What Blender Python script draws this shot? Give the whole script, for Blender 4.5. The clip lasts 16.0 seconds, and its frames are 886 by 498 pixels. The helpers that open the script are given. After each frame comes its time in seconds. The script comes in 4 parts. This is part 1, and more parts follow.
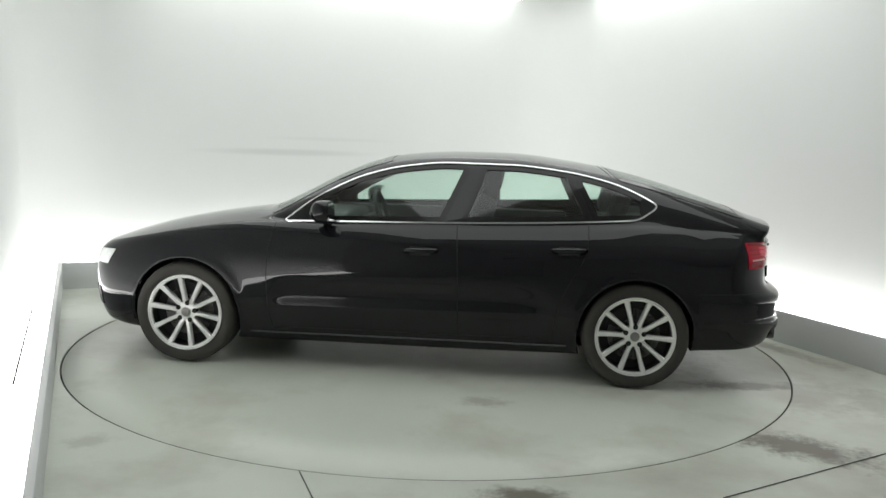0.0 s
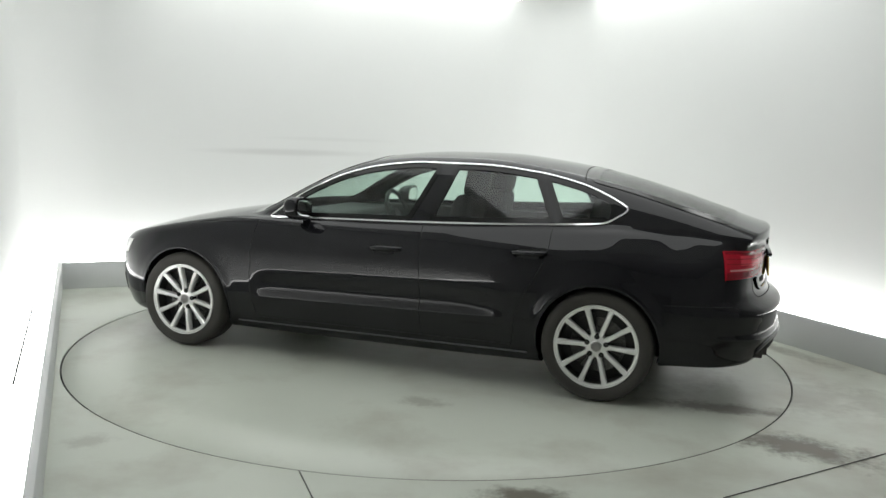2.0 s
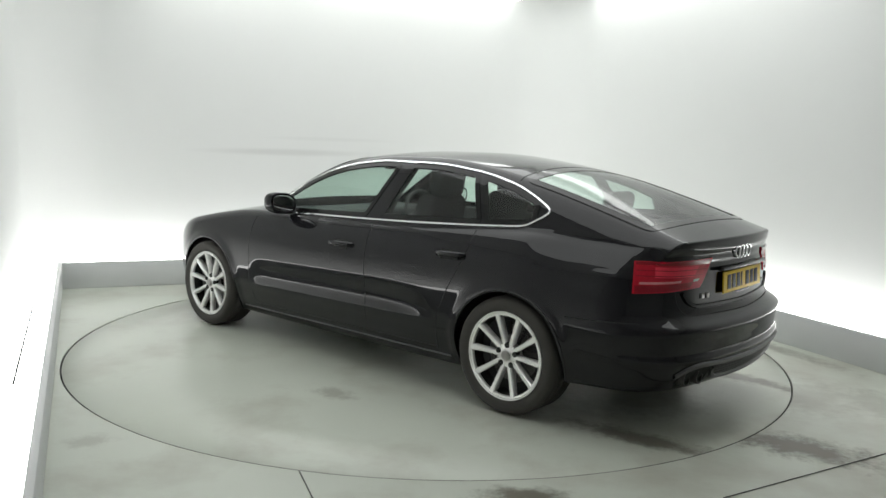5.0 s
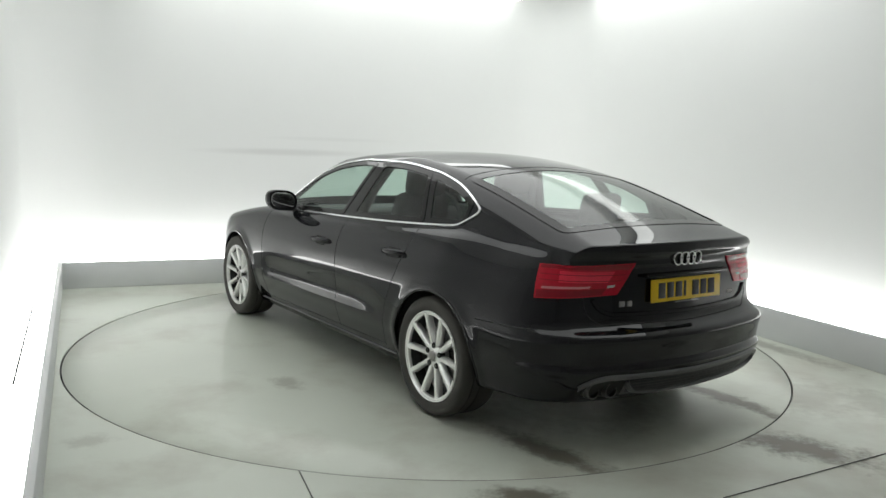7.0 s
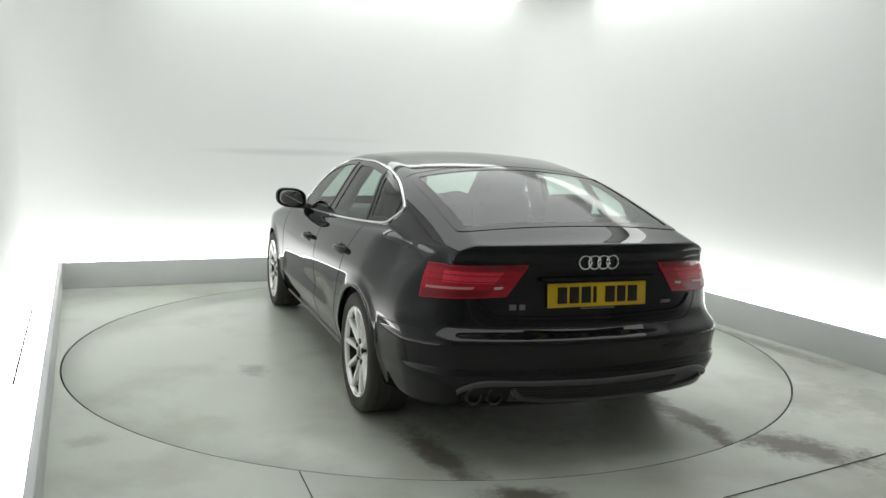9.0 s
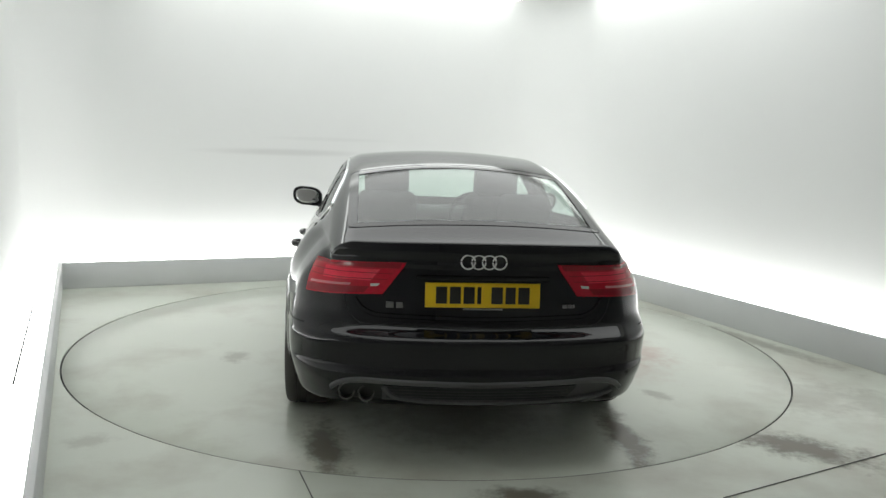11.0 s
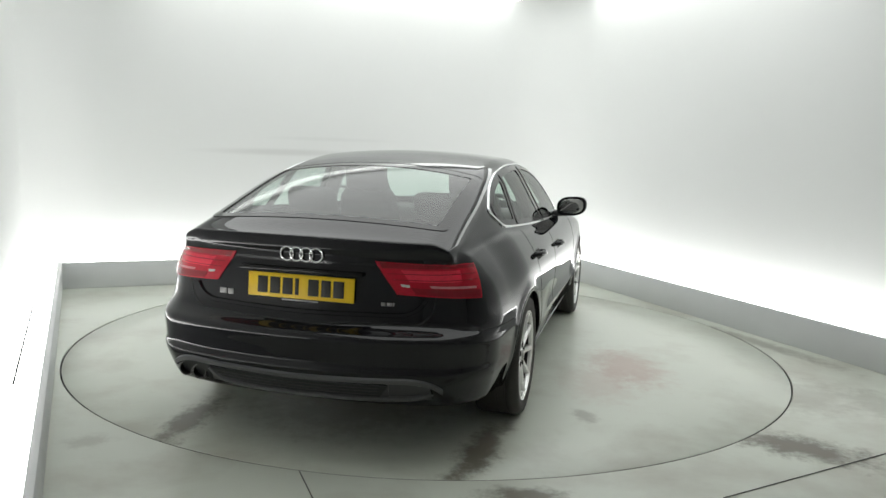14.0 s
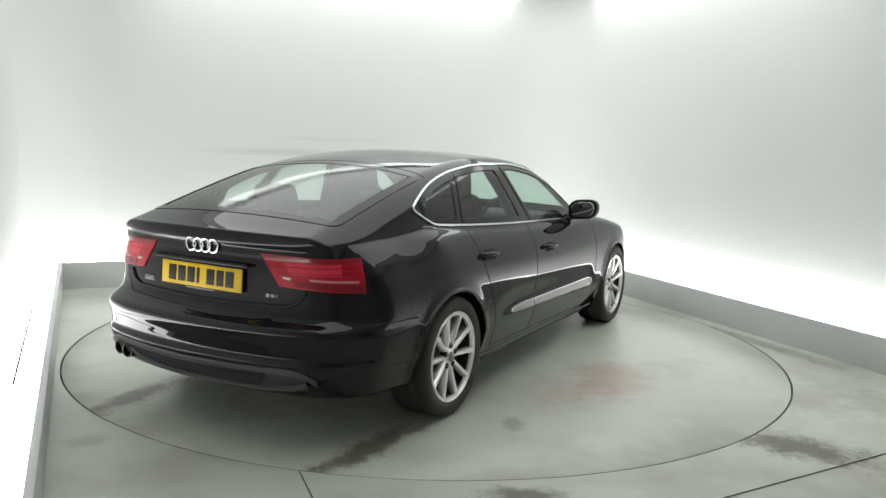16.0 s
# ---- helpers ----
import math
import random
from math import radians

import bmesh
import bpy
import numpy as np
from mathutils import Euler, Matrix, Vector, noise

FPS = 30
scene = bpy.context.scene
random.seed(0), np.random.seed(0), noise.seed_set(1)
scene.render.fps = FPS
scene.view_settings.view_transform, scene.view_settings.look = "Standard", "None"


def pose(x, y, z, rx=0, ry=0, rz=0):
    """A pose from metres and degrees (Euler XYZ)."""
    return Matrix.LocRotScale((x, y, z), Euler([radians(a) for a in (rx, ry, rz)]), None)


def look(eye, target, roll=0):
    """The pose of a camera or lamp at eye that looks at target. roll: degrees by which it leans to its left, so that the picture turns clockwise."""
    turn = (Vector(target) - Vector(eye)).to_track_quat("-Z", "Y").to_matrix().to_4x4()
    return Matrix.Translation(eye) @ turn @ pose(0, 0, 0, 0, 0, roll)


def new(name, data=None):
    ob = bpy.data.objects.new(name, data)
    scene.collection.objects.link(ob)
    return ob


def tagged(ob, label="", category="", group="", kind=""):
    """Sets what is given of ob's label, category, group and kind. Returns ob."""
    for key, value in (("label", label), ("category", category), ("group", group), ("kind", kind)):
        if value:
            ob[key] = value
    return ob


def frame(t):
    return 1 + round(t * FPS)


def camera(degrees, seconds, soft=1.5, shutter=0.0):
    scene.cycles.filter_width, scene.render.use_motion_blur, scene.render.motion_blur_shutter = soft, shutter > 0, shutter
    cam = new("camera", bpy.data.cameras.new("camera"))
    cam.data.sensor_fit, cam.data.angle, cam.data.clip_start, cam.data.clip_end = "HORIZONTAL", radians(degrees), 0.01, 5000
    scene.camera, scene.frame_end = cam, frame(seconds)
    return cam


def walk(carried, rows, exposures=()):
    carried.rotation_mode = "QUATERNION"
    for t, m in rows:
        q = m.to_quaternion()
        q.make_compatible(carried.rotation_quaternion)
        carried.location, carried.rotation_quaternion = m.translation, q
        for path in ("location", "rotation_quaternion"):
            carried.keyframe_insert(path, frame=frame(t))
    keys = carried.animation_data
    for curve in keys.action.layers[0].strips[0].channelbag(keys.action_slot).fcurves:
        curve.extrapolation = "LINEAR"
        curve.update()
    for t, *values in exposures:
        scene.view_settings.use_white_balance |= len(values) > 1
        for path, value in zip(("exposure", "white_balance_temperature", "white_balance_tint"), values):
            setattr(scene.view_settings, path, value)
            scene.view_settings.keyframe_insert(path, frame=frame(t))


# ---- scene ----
cam = camera(57.70, 16.0, soft=1.5)
EYE = Vector((0.0, -5.7625, 1.4525))
YAW, PITCH = radians(0.7363), radians(-7.6312)
VIEW = look(EYE, EYE + Vector((math.sin(YAW) * math.cos(PITCH), math.cos(YAW) * math.cos(PITCH), math.sin(PITCH))), 1.97)
walk(cam, [(0.0, VIEW), (16.0, VIEW)], exposures=[(0.0, 0.03), (16.0, 0.03)])

# the turning: degrees a second, and the car's heading at the start
TURN, HEADING = -7.0962, 174.008
DISC_R = 2.452
ROOM = pose(0, 0, 0, 0, 0, 23.7)
U_LEFT, U_RIGHT, V_BACK, V_FRONT = -2.48, 2.585, 2.70, -6.9
TROUGH, KERB_H, CEIL = 0.30, 0.24, 3.25
# where the lit white bay ends and the added grey surfaces behind begin
V_LEFT, V_RIGHT = -2.7, -3.3

# ---- world: a closed studio, lit by its lamps and an added ceiling panel ----
world = bpy.data.worlds.new("world")
scene.world = world
world.use_nodes = True
world.node_tree.nodes["Background"].inputs[0].default_value = (0.5, 0.52, 0.5, 1)
world.node_tree.nodes["Background"].inputs[1].default_value = 0.05
LAMP_LOW, LAMP_HIGH, LAMP_CEIL = 7.7, 3.4, 1.78


# ---- materials ----
def material(name, color, rough=0.5, metal=0.0, coat=0.0, vary=0.0, scale=8.0, bump=0.0, fine=120.0, trans=0.0, spec=0.5, glow=0.0, coat_rough=0.035):
    m = bpy.data.materials.new(name)
    m.use_nodes = True
    nt = m.node_tree
    b = nt.nodes["Principled BSDF"]
    b.inputs["Base Color"].default_value = (*color, 1)
    b.inputs["Roughness"].default_value = rough
    b.inputs["Metallic"].default_value = metal
    b.inputs["Coat Weight"].default_value = coat
    b.inputs["Coat Roughness"].default_value = coat_rough
    b.inputs["Coat IOR"].default_value = 1.42
    b.inputs["Transmission Weight"].default_value = trans
    b.inputs["Specular IOR Level"].default_value = spec
    if glow:
        b.inputs["Emission Color"].default_value = (*color, 1)
        b.inputs["Emission Strength"].default_value = glow
    if vary or bump:
        tc = nt.nodes.new("ShaderNodeTexCoord")
        big, small = nt.nodes.new("ShaderNodeTexNoise"), nt.nodes.new("ShaderNodeTexNoise")
        big.inputs["Scale"].default_value, small.inputs["Scale"].default_value = scale, fine
        big.inputs["Detail"].default_value = 5
        nt.links.new(tc.outputs["Object"], big.inputs["Vector"])
        nt.links.new(tc.outputs["Object"], small.inputs["Vector"])
        if vary:
            mix = nt.nodes.new("ShaderNodeMix")
            mix.data_type = "RGBA"
            mix.inputs[6].default_value = (*[c * (1 - vary) for c in color], 1)
            mix.inputs[7].default_value = (*[min(1, c * (1 + vary)) for c in color], 1)
            nt.links.new(big.outputs[0], mix.inputs[0])
            nt.links.new(mix.outputs[2], b.inputs["Base Color"])
            ramp = nt.nodes.new("ShaderNodeMapRange")
            ramp.inputs[3].default_value, ramp.inputs[4].default_value = max(0.0, rough - 0.4 * vary), rough + 0.4 * vary
            nt.links.new(big.outputs[0], ramp.inputs[0])
            nt.links.new(ramp.outputs[0], b.inputs["Roughness"])
        if bump:
            bn = nt.nodes.new("ShaderNodeBump")
            bn.inputs["Strength"].default_value, bn.inputs["Distance"].default_value = bump, 0.002
            nt.links.new(small.outputs[0], bn.inputs["Height"])
            nt.links.new(bn.outputs[0], b.inputs["Normal"])
    return m


def stained(name, color, dirt, spots, rough=0.35, reddish=()):
    """Painted concrete with worn patches and dirt spots: (x, y, half length, half width, degrees, strength)."""
    m = material(name, color, rough, vary=0.10, scale=1.3, bump=0.05, fine=60)
    nt = m.node_tree
    b = nt.nodes["Principled BSDF"]
    base = b.inputs["Base Color"].links[0].from_socket
    tc = nt.nodes["Texture Coordinate"]
    rag = nt.nodes.new("ShaderNodeTexNoise")
    rag.inputs["Scale"].default_value, rag.inputs["Detail"].default_value = 9.0, 6.0
    rag.inputs["Roughness"].default_value = 0.7
    nt.links.new(tc.outputs["Object"], rag.inputs["Vector"])
    total = None
    for x, y, a, w, deg, k in spots:
        mp = nt.nodes.new("ShaderNodeMapping")
        mp.vector_type = "TEXTURE"
        mp.inputs["Location"].default_value = (x, y, 0)
        mp.inputs["Rotation"].default_value = (0, 0, radians(deg))
        mp.inputs["Scale"].default_value = (a, w, 1)
        nt.links.new(tc.outputs["Object"], mp.inputs["Vector"])
        ln = nt.nodes.new("ShaderNodeVectorMath")
        ln.operation = "LENGTH"
        nt.links.new(mp.outputs[0], ln.inputs[0])
        ad = nt.nodes.new("ShaderNodeMath")
        ad.operation = "MULTIPLY_ADD"
        nt.links.new(rag.outputs[0], ad.inputs[0])
        ad.inputs[1].default_value = 2.4
        nt.links.new(ln.outputs["Value"], ad.inputs[2])
        mr = nt.nodes.new("ShaderNodeMapRange")
        mr.interpolation_type = "SMOOTHSTEP"
        mr.inputs[1].default_value, mr.inputs[2].default_value = 2.5, 1.5
        mr.inputs[3].default_value, mr.inputs[4].default_value = 0.0, k
        nt.links.new(ad.outputs[0], mr.inputs[0])
        if total is None:
            total = mr.outputs[0]
        else:
            mx = nt.nodes.new("ShaderNodeMath")
            mx.operation = "MAXIMUM"
            nt.links.new(total, mx.inputs[0])
            nt.links.new(mr.outputs[0], mx.inputs[1])
            total = mx.outputs[0]
    cloud = nt.nodes.new("ShaderNodeTexNoise")
    cloud.inputs["Scale"].default_value, cloud.inputs["Detail"].default_value, cloud.inputs["Roughness"].default_value = 1.1, 7.0, 0.62
    cloud.inputs["Distortion"].default_value = 0.15
    nt.links.new(tc.outputs["Object"], cloud.inputs["Vector"])
    grime = nt.nodes.new("ShaderNodeMapRange")
    grime.inputs[1].default_value, grime.inputs[2].default_value = 0.48, 0.72
    grime.inputs[3].default_value, grime.inputs[4].default_value = 0.0, 0.50
    nt.links.new(cloud.outputs[0], grime.inputs[0])
    brown = nt.nodes.new("ShaderNodeMix")
    brown.data_type = "RGBA"
    nt.links.new(grime.outputs[0], brown.inputs[0])
    nt.links.new(base, brown.inputs[6])
    brown.inputs[7].default_value = (0.25, 0.21, 0.165, 1)
    base = brown.outputs[2]
    mix = nt.nodes.new("ShaderNodeMix")
    mix.data_type = "RGBA"
    nt.links.new(total, mix.inputs[0])
    nt.links.new(base, mix.inputs[6])
    mix.inputs[7].default_value = (*dirt, 1)
    nt.links.new(mix.outputs[2], b.inputs["Base Color"])
    # soft reddish patches mixed over the base colour
    for x, y, a, w, deg, k in reddish:
        base = b.inputs["Base Color"].links[0].from_socket
        mp, ln, ad, mr, mix = [nt.nodes.new(n) for n in ("ShaderNodeMapping", "ShaderNodeVectorMath", "ShaderNodeMath", "ShaderNodeMapRange", "ShaderNodeMix")]
        mp.vector_type, ln.operation, ad.operation, mr.interpolation_type, mix.data_type = "TEXTURE", "LENGTH", "MULTIPLY_ADD", "SMOOTHSTEP", "RGBA"
        mp.inputs["Location"].default_value, mp.inputs["Rotation"].default_value, mp.inputs["Scale"].default_value = (x, y, 0), (0, 0, radians(deg)), (a, w, 1)
        ad.inputs[1].default_value = 2.0
        mr.inputs[1].default_value, mr.inputs[2].default_value, mr.inputs[3].default_value, mr.inputs[4].default_value = 2.4, 1.2, 0.0, k
        nt.links.new(tc.outputs["Object"], mp.inputs["Vector"])
        nt.links.new(mp.outputs[0], ln.inputs[0])
        nt.links.new(rag.outputs[0], ad.inputs[0])
        nt.links.new(ln.outputs["Value"], ad.inputs[2])
        nt.links.new(ad.outputs[0], mr.inputs[0])
        nt.links.new(mr.outputs[0], mix.inputs[0])
        nt.links.new(base, mix.inputs[6])
        mix.inputs[7].default_value = (0.36, 0.19, 0.165, 1)
        nt.links.new(mix.outputs[2], b.inputs["Base Color"])
    return m


def glass(name, tint, rough=0.0, head_on=0.055):
    """Thin automotive glass: a clear tinted sheet with a mirror-like surface."""
    m = bpy.data.materials.new(name)
    m.use_nodes = True
    nt = m.node_tree
    nt.nodes.clear()
    out = nt.nodes.new("ShaderNodeOutputMaterial")
    mix = nt.nodes.new("ShaderNodeMixShader")
    tr, gl = nt.nodes.new("ShaderNodeBsdfTransparent"), nt.nodes.new("ShaderNodeBsdfGlossy")
    lw, pw, fr = nt.nodes.new("ShaderNodeLayerWeight"), nt.nodes.new("ShaderNodeMath"), nt.nodes.new("ShaderNodeMath")
    lw.inputs[0].default_value = 0.5
    pw.operation, fr.operation = "POWER", "MULTIPLY_ADD"
    pw.inputs[1].default_value, fr.inputs[1].default_value, fr.inputs[2].default_value = 5.0, 0.85, head_on
    nt.links.new(lw.outputs["Facing"], pw.inputs[0])
    nt.links.new(pw.outputs[0], fr.inputs[0])
    tr.inputs[0].default_value = (*tint, 1)
    gl.inputs["Roughness"].default_value = rough
    nt.links.new(fr.outputs[0], mix.inputs[0])
    nt.links.new(tr.outputs[0], mix.inputs[1])
    nt.links.new(gl.outputs[0], mix.inputs[2])
    nt.links.new(mix.outputs[0], out.inputs[0])
    return m


def lamp(name, color, strength):
    m = bpy.data.materials.new(name)
    m.use_nodes = True
    nt = m.node_tree
    nt.nodes.clear()
    out, em = nt.nodes.new("ShaderNodeOutputMaterial"), nt.nodes.new("ShaderNodeEmission")
    em.inputs[0].default_value, em.inputs[1].default_value = (*color, 1), strength
    nt.links.new(em.outputs[0], out.inputs[0])
    return m


WALL = material("wall_paint", (0.69, 0.70, 0.69), 0.6, vary=0.03, scale=0.8, bump=0.05, fine=40)
WALLBACK = material("wall_paint_ghosted", (0.69, 0.70, 0.69), 0.6, vary=0.03, scale=0.8, bump=0.05, fine=40)


def ghost_streak(m, at, size, color, k):
    """A faint ghost image, put into an upright surface's colour as a soft streak."""
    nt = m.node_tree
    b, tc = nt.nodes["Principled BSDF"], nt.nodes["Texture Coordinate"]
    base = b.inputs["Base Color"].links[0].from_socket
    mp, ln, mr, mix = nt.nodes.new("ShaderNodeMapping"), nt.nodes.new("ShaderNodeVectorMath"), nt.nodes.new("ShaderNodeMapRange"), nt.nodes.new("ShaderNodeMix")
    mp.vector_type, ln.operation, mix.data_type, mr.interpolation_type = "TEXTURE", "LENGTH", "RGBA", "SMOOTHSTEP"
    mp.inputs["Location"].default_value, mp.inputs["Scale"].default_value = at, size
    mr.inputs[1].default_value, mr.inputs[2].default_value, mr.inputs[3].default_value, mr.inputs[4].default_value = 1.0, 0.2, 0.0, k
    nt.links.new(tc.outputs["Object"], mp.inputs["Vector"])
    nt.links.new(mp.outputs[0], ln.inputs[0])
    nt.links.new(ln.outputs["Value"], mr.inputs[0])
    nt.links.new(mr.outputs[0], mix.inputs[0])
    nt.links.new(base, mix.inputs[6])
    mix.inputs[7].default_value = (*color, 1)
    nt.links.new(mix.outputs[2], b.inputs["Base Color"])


# grey ghost of a car's roofline, put into the back wall's colour
ghost_streak(WALLBACK, (-0.35, 3.0, 1.285), (1.15, 1.0, 0.05), (0.42, 0.42, 0.41), 0.35)
ghost_streak(WALLBACK, (0.1, 3.0, 1.43), (0.9, 1.0, 0.03), (0.45, 0.45, 0.44), 0.15)
CEILING = material("ceiling_paint", (0.75, 0.76, 0.75), 0.8, vary=0.03, scale=1.0)
REARWALL = material("added_end_grey", (0.55, 0.55, 0.545), 0.7, vary=0.2, scale=1.0)
KERB = material("kerb_board", (0.60, 0.61, 0.612), 0.45, vary=0.06, scale=3.0, bump=0.04)
DARK = material("dark_gap", (0.012, 0.013, 0.012), 0.8, vary=0.3)
FLOOR = stained("painted_floor", (0.560, 0.588, 0.520), (0.110, 0.094, 0.068),
                [(1.86, -1.93, 0.42, 0.17, -33, 0.95), (0.42, -2.57, 0.20, 0.08, 0, 0.9), (-1.58, -2.12, 0.12, 0.09, 20, 0.3),
                 (2.3, -1.1, 0.4, 0.2, 60, 0.3), (2.52, 0.25, 0.8, 0.10, -66, 0.6), (2.75, -1.3, 0.5, 0.3, -60, 0.35), (1.6, -2.9, 0.5, 0.25, 10, 0.3)], 0.32)
DISC = stained("painted_disc", (0.560, 0.588, 0.518), (0.112, 0.095, 0.070), [(1.95, -0.90, 0.46, 0.10, 2, 0.8), (2.05, 0.59, 0.44, 0.10, -9, 0.9), (1.55, -0.2, 0.5, 0.5, 0, 0.35), (1.40, 1.10, 0.12, 0.07, 20, 0.45), (0.31, -1.37, 0.14, 0.09, 0, 0.45)], 0.30, reddish=[(0.34, 1.40, 0.46, 0.24, 10, 0.55), (0.75, 1.2, 0.40, 0.24, 0, 0.30)])
LIGHT_LOW = lamp("cove_tube", (1.0, 1.0, 0.98), LAMP_LOW)
LIGHT_HIGH = lamp("batten_tube", (0.97, 1.0, 0.97), LAMP_HIGH)
LIGHT_CEIL = lamp("ceiling_fill_glow", (0.97, 1.0, 0.98), LAMP_CEIL)
PAINT = material("black_paint", (0.009, 0.0091, 0.0112), 0.5, metal=0.0, coat=1.0, vary=0.15, scale=900, spec=0.0, coat_rough=0.03)
TRIM = material("black_trim", (0.012, 0.012, 0.013), 0.45, vary=0.2, scale=30, bump=0.1, fine=400)
GLOSS = material("gloss_black", (0.006, 0.006, 0.006), 0.12, vary=0.1, spec=0.35)
CHROME = material("bright_trim", (0.86, 0.87, 0.88), 0.16, metal=1.0, vary=0.05, scale=20)
ALLOY = material("silver_alloy", (0.93, 0.93, 0.92), 0.26, metal=0.55, coat=0.6, vary=0.03, scale=14)
PIPE = material("dark_pipe", (0.10, 0.098, 0.095), 0.35, metal=0.9, vary=0.3, scale=30)
STEEL = material("brake_steel", (0.24, 0.235, 0.23), 0.4, metal=0.9, vary=0.2, scale=25)
CALIPER = material("caliper_iron", (0.022, 0.022, 0.022), 0.6, metal=0.3, vary=0.3, scale=30)
RUBBER = material("tyre_rubber", (0.046, 0.043, 0.039), 0.75, vary=0.25, scale=14, bump=0.25, fine=220)
GLASS = glass("side_glass", (0.74, 0.86, 0.80), 0.0, 0.065)
REARGLASS = glass("rear_glass", (0.68, 0.78, 0.73), 0.08, 0.105)
CLOTH = material("seat_cloth", (0.022, 0.022, 0.023), 0.85, vary=0.2, scale=20)
PLASTIC = material("cabin_plastic", (0.025, 0.025, 0.026), 0.6, vary=0.15, scale=20)
HEADLINER = material("headliner", (0.30, 0.30, 0.29), 0.9, vary=0.1, scale=10)
RED = material("red_lens", (0.50, 0.007, 0.026), 0.12, coat=0.55, vary=0.25, scale=60, bump=0.5, fine=260, spec=0.3)
REDDARK = material("dark_red_lens", (0.25, 0.005, 0.016), 0.1, coat=0.55, vary=0.2, scale=60, bump=0.3, fine=260, spec=0.3)
REDBRIGHT = material("bright_red_lens", (0.80, 0.035, 0.075), 0.1, coat=0.55, vary=0.25, scale=80, bump=0.4, fine=300, spec=0.3)
REDPALE = material("pale_red_strip", (0.66, 0.22, 0.26), 0.15, coat=1.0, vary=0.2, scale=60)
SEAM = material("floor_joint", (0.10, 0.10, 0.095), 0.8, vary=0.3)
CLEARLENS = material("clear_lens", (0.75, 0.68, 0.68), 0.15, metal=0.4, coat=1.0, vary=0.1, scale=60)
HEADLAMP = material("headlamp_lens", (0.86, 0.87, 0.88), 0.2, metal=0.0, coat=1.0, vary=0.3, scale=30)
YELLOW = material("yellow_plate", (0.85, 0.56, 0.01), 0.4, vary=0.05, scale=10)
INK = material("plate_ink", (0.015, 0.013, 0.01), 0.5, vary=0.1)
MIRROR = material("mirror_glass", (0.8, 0.8, 0.8), 0.02, metal=1.0)
# grey of the rear surround; on the sill it stands in for a highlight
EDGETRIM = material("moulded_edge", (0.080, 0.081, 0.085), 0.28, vary=0.03, scale=20)
GREYTRIM = material("grey_valance", (0.05, 0.05, 0.052), 0.40, vary=0.04, scale=20, bump=0.1, fine=300)


# ---- mesh helpers ----
def obj(name, bm, mat, parent=None, label="", smooth=True, m=None):
    me = bpy.data.meshes.new(name)
    bm.normal_update()
    bm.to_mesh(me)
    bm.free()
    if smooth:
        me.shade_smooth()
        me.set_sharp_from_angle(angle=radians(38))
    me.materials.append(mat)
    ob = new(name, me)
    if parent:
        ob.parent = parent
    if m is not None:
        ob.matrix_basis = m
    if label:
        tagged(ob, label)
    return ob


def part(name, bm, material_, parent, label="", m=None):
    return obj(name, bm, material_, parent, label, True, m)


def box(x0, x1, y0, y1, z0, z1, bev=0.0, seg=2):
    bm = bmesh.new()
    bmesh.ops.create_cube(bm, size=1)
    for v in bm.verts:
        v.co = Vector(((x0 + x1) / 2 + v.co.x * (x1 - x0), (y0 + y1) / 2 + v.co.y * (y1 - y0), (z0 + z1) / 2 + v.co.z * (z1 - z0)))
    if bev:
        bmesh.ops.bevel(bm, geom=bm.edges[:], offset=bev, segments=seg, profile=0.5, affect="EDGES")
    return bm


def lathe(profile, axis="Y", steps=64, closed=False):
    """Turns (radius, along) pairs about an axis through the origin."""
    bm = bmesh.new()
    rings = []
    for i in range(steps):
        a = 2 * math.pi * i / steps
        ring = []
        for r, h in profile:
            c, s = r * math.cos(a), r * math.sin(a)
            ring.append(bm.verts.new((c, h, s) if axis == "Y" else (h, c, s) if axis == "X" else (c, s, h)))
        rings.append(ring)
    n = len(profile)
    for i in range(steps):
        a, b = rings[i], rings[(i + 1) % steps]
        for k in range(n if closed else n - 1):
            bm.faces.new((a[k], a[(k + 1) % n], b[(k + 1) % n], b[k]))
    bmesh.ops.recalc_face_normals(bm, faces=bm.faces[:])
    return bm


def tube(points, r, sides=8, close=False):
    """A round bar along points."""
    bm = bmesh.new()
    pts = [Vector(p) for p in points]
    rings = []
    n = len(pts)
    for i, p in enumerate(pts):
        d = (pts[(i + 1) % n] - pts[i - 1]) if close or 0 < i < n - 1 else (pts[1] - pts[0] if i == 0 else pts[-1] - pts[-2])
        q = d.to_track_quat("Z", "Y")
        rings.append([bm.verts.new(p + q @ Vector((r * math.cos(2 * math.pi * k / sides), r * math.sin(2 * math.pi * k / sides), 0))) for k in range(sides)])
    for i in range(n if close else n - 1):
        a, b = rings[i], rings[(i + 1) % n]
        for k in range(sides):
            bm.faces.new((a[k], a[(k + 1) % sides], b[(k + 1) % sides], b[k]))
    if not close:
        bm.faces.new(rings[0][::-1])
        bm.faces.new(rings[-1])
    bmesh.ops.recalc_face_normals(bm, faces=bm.faces[:])
    return bm


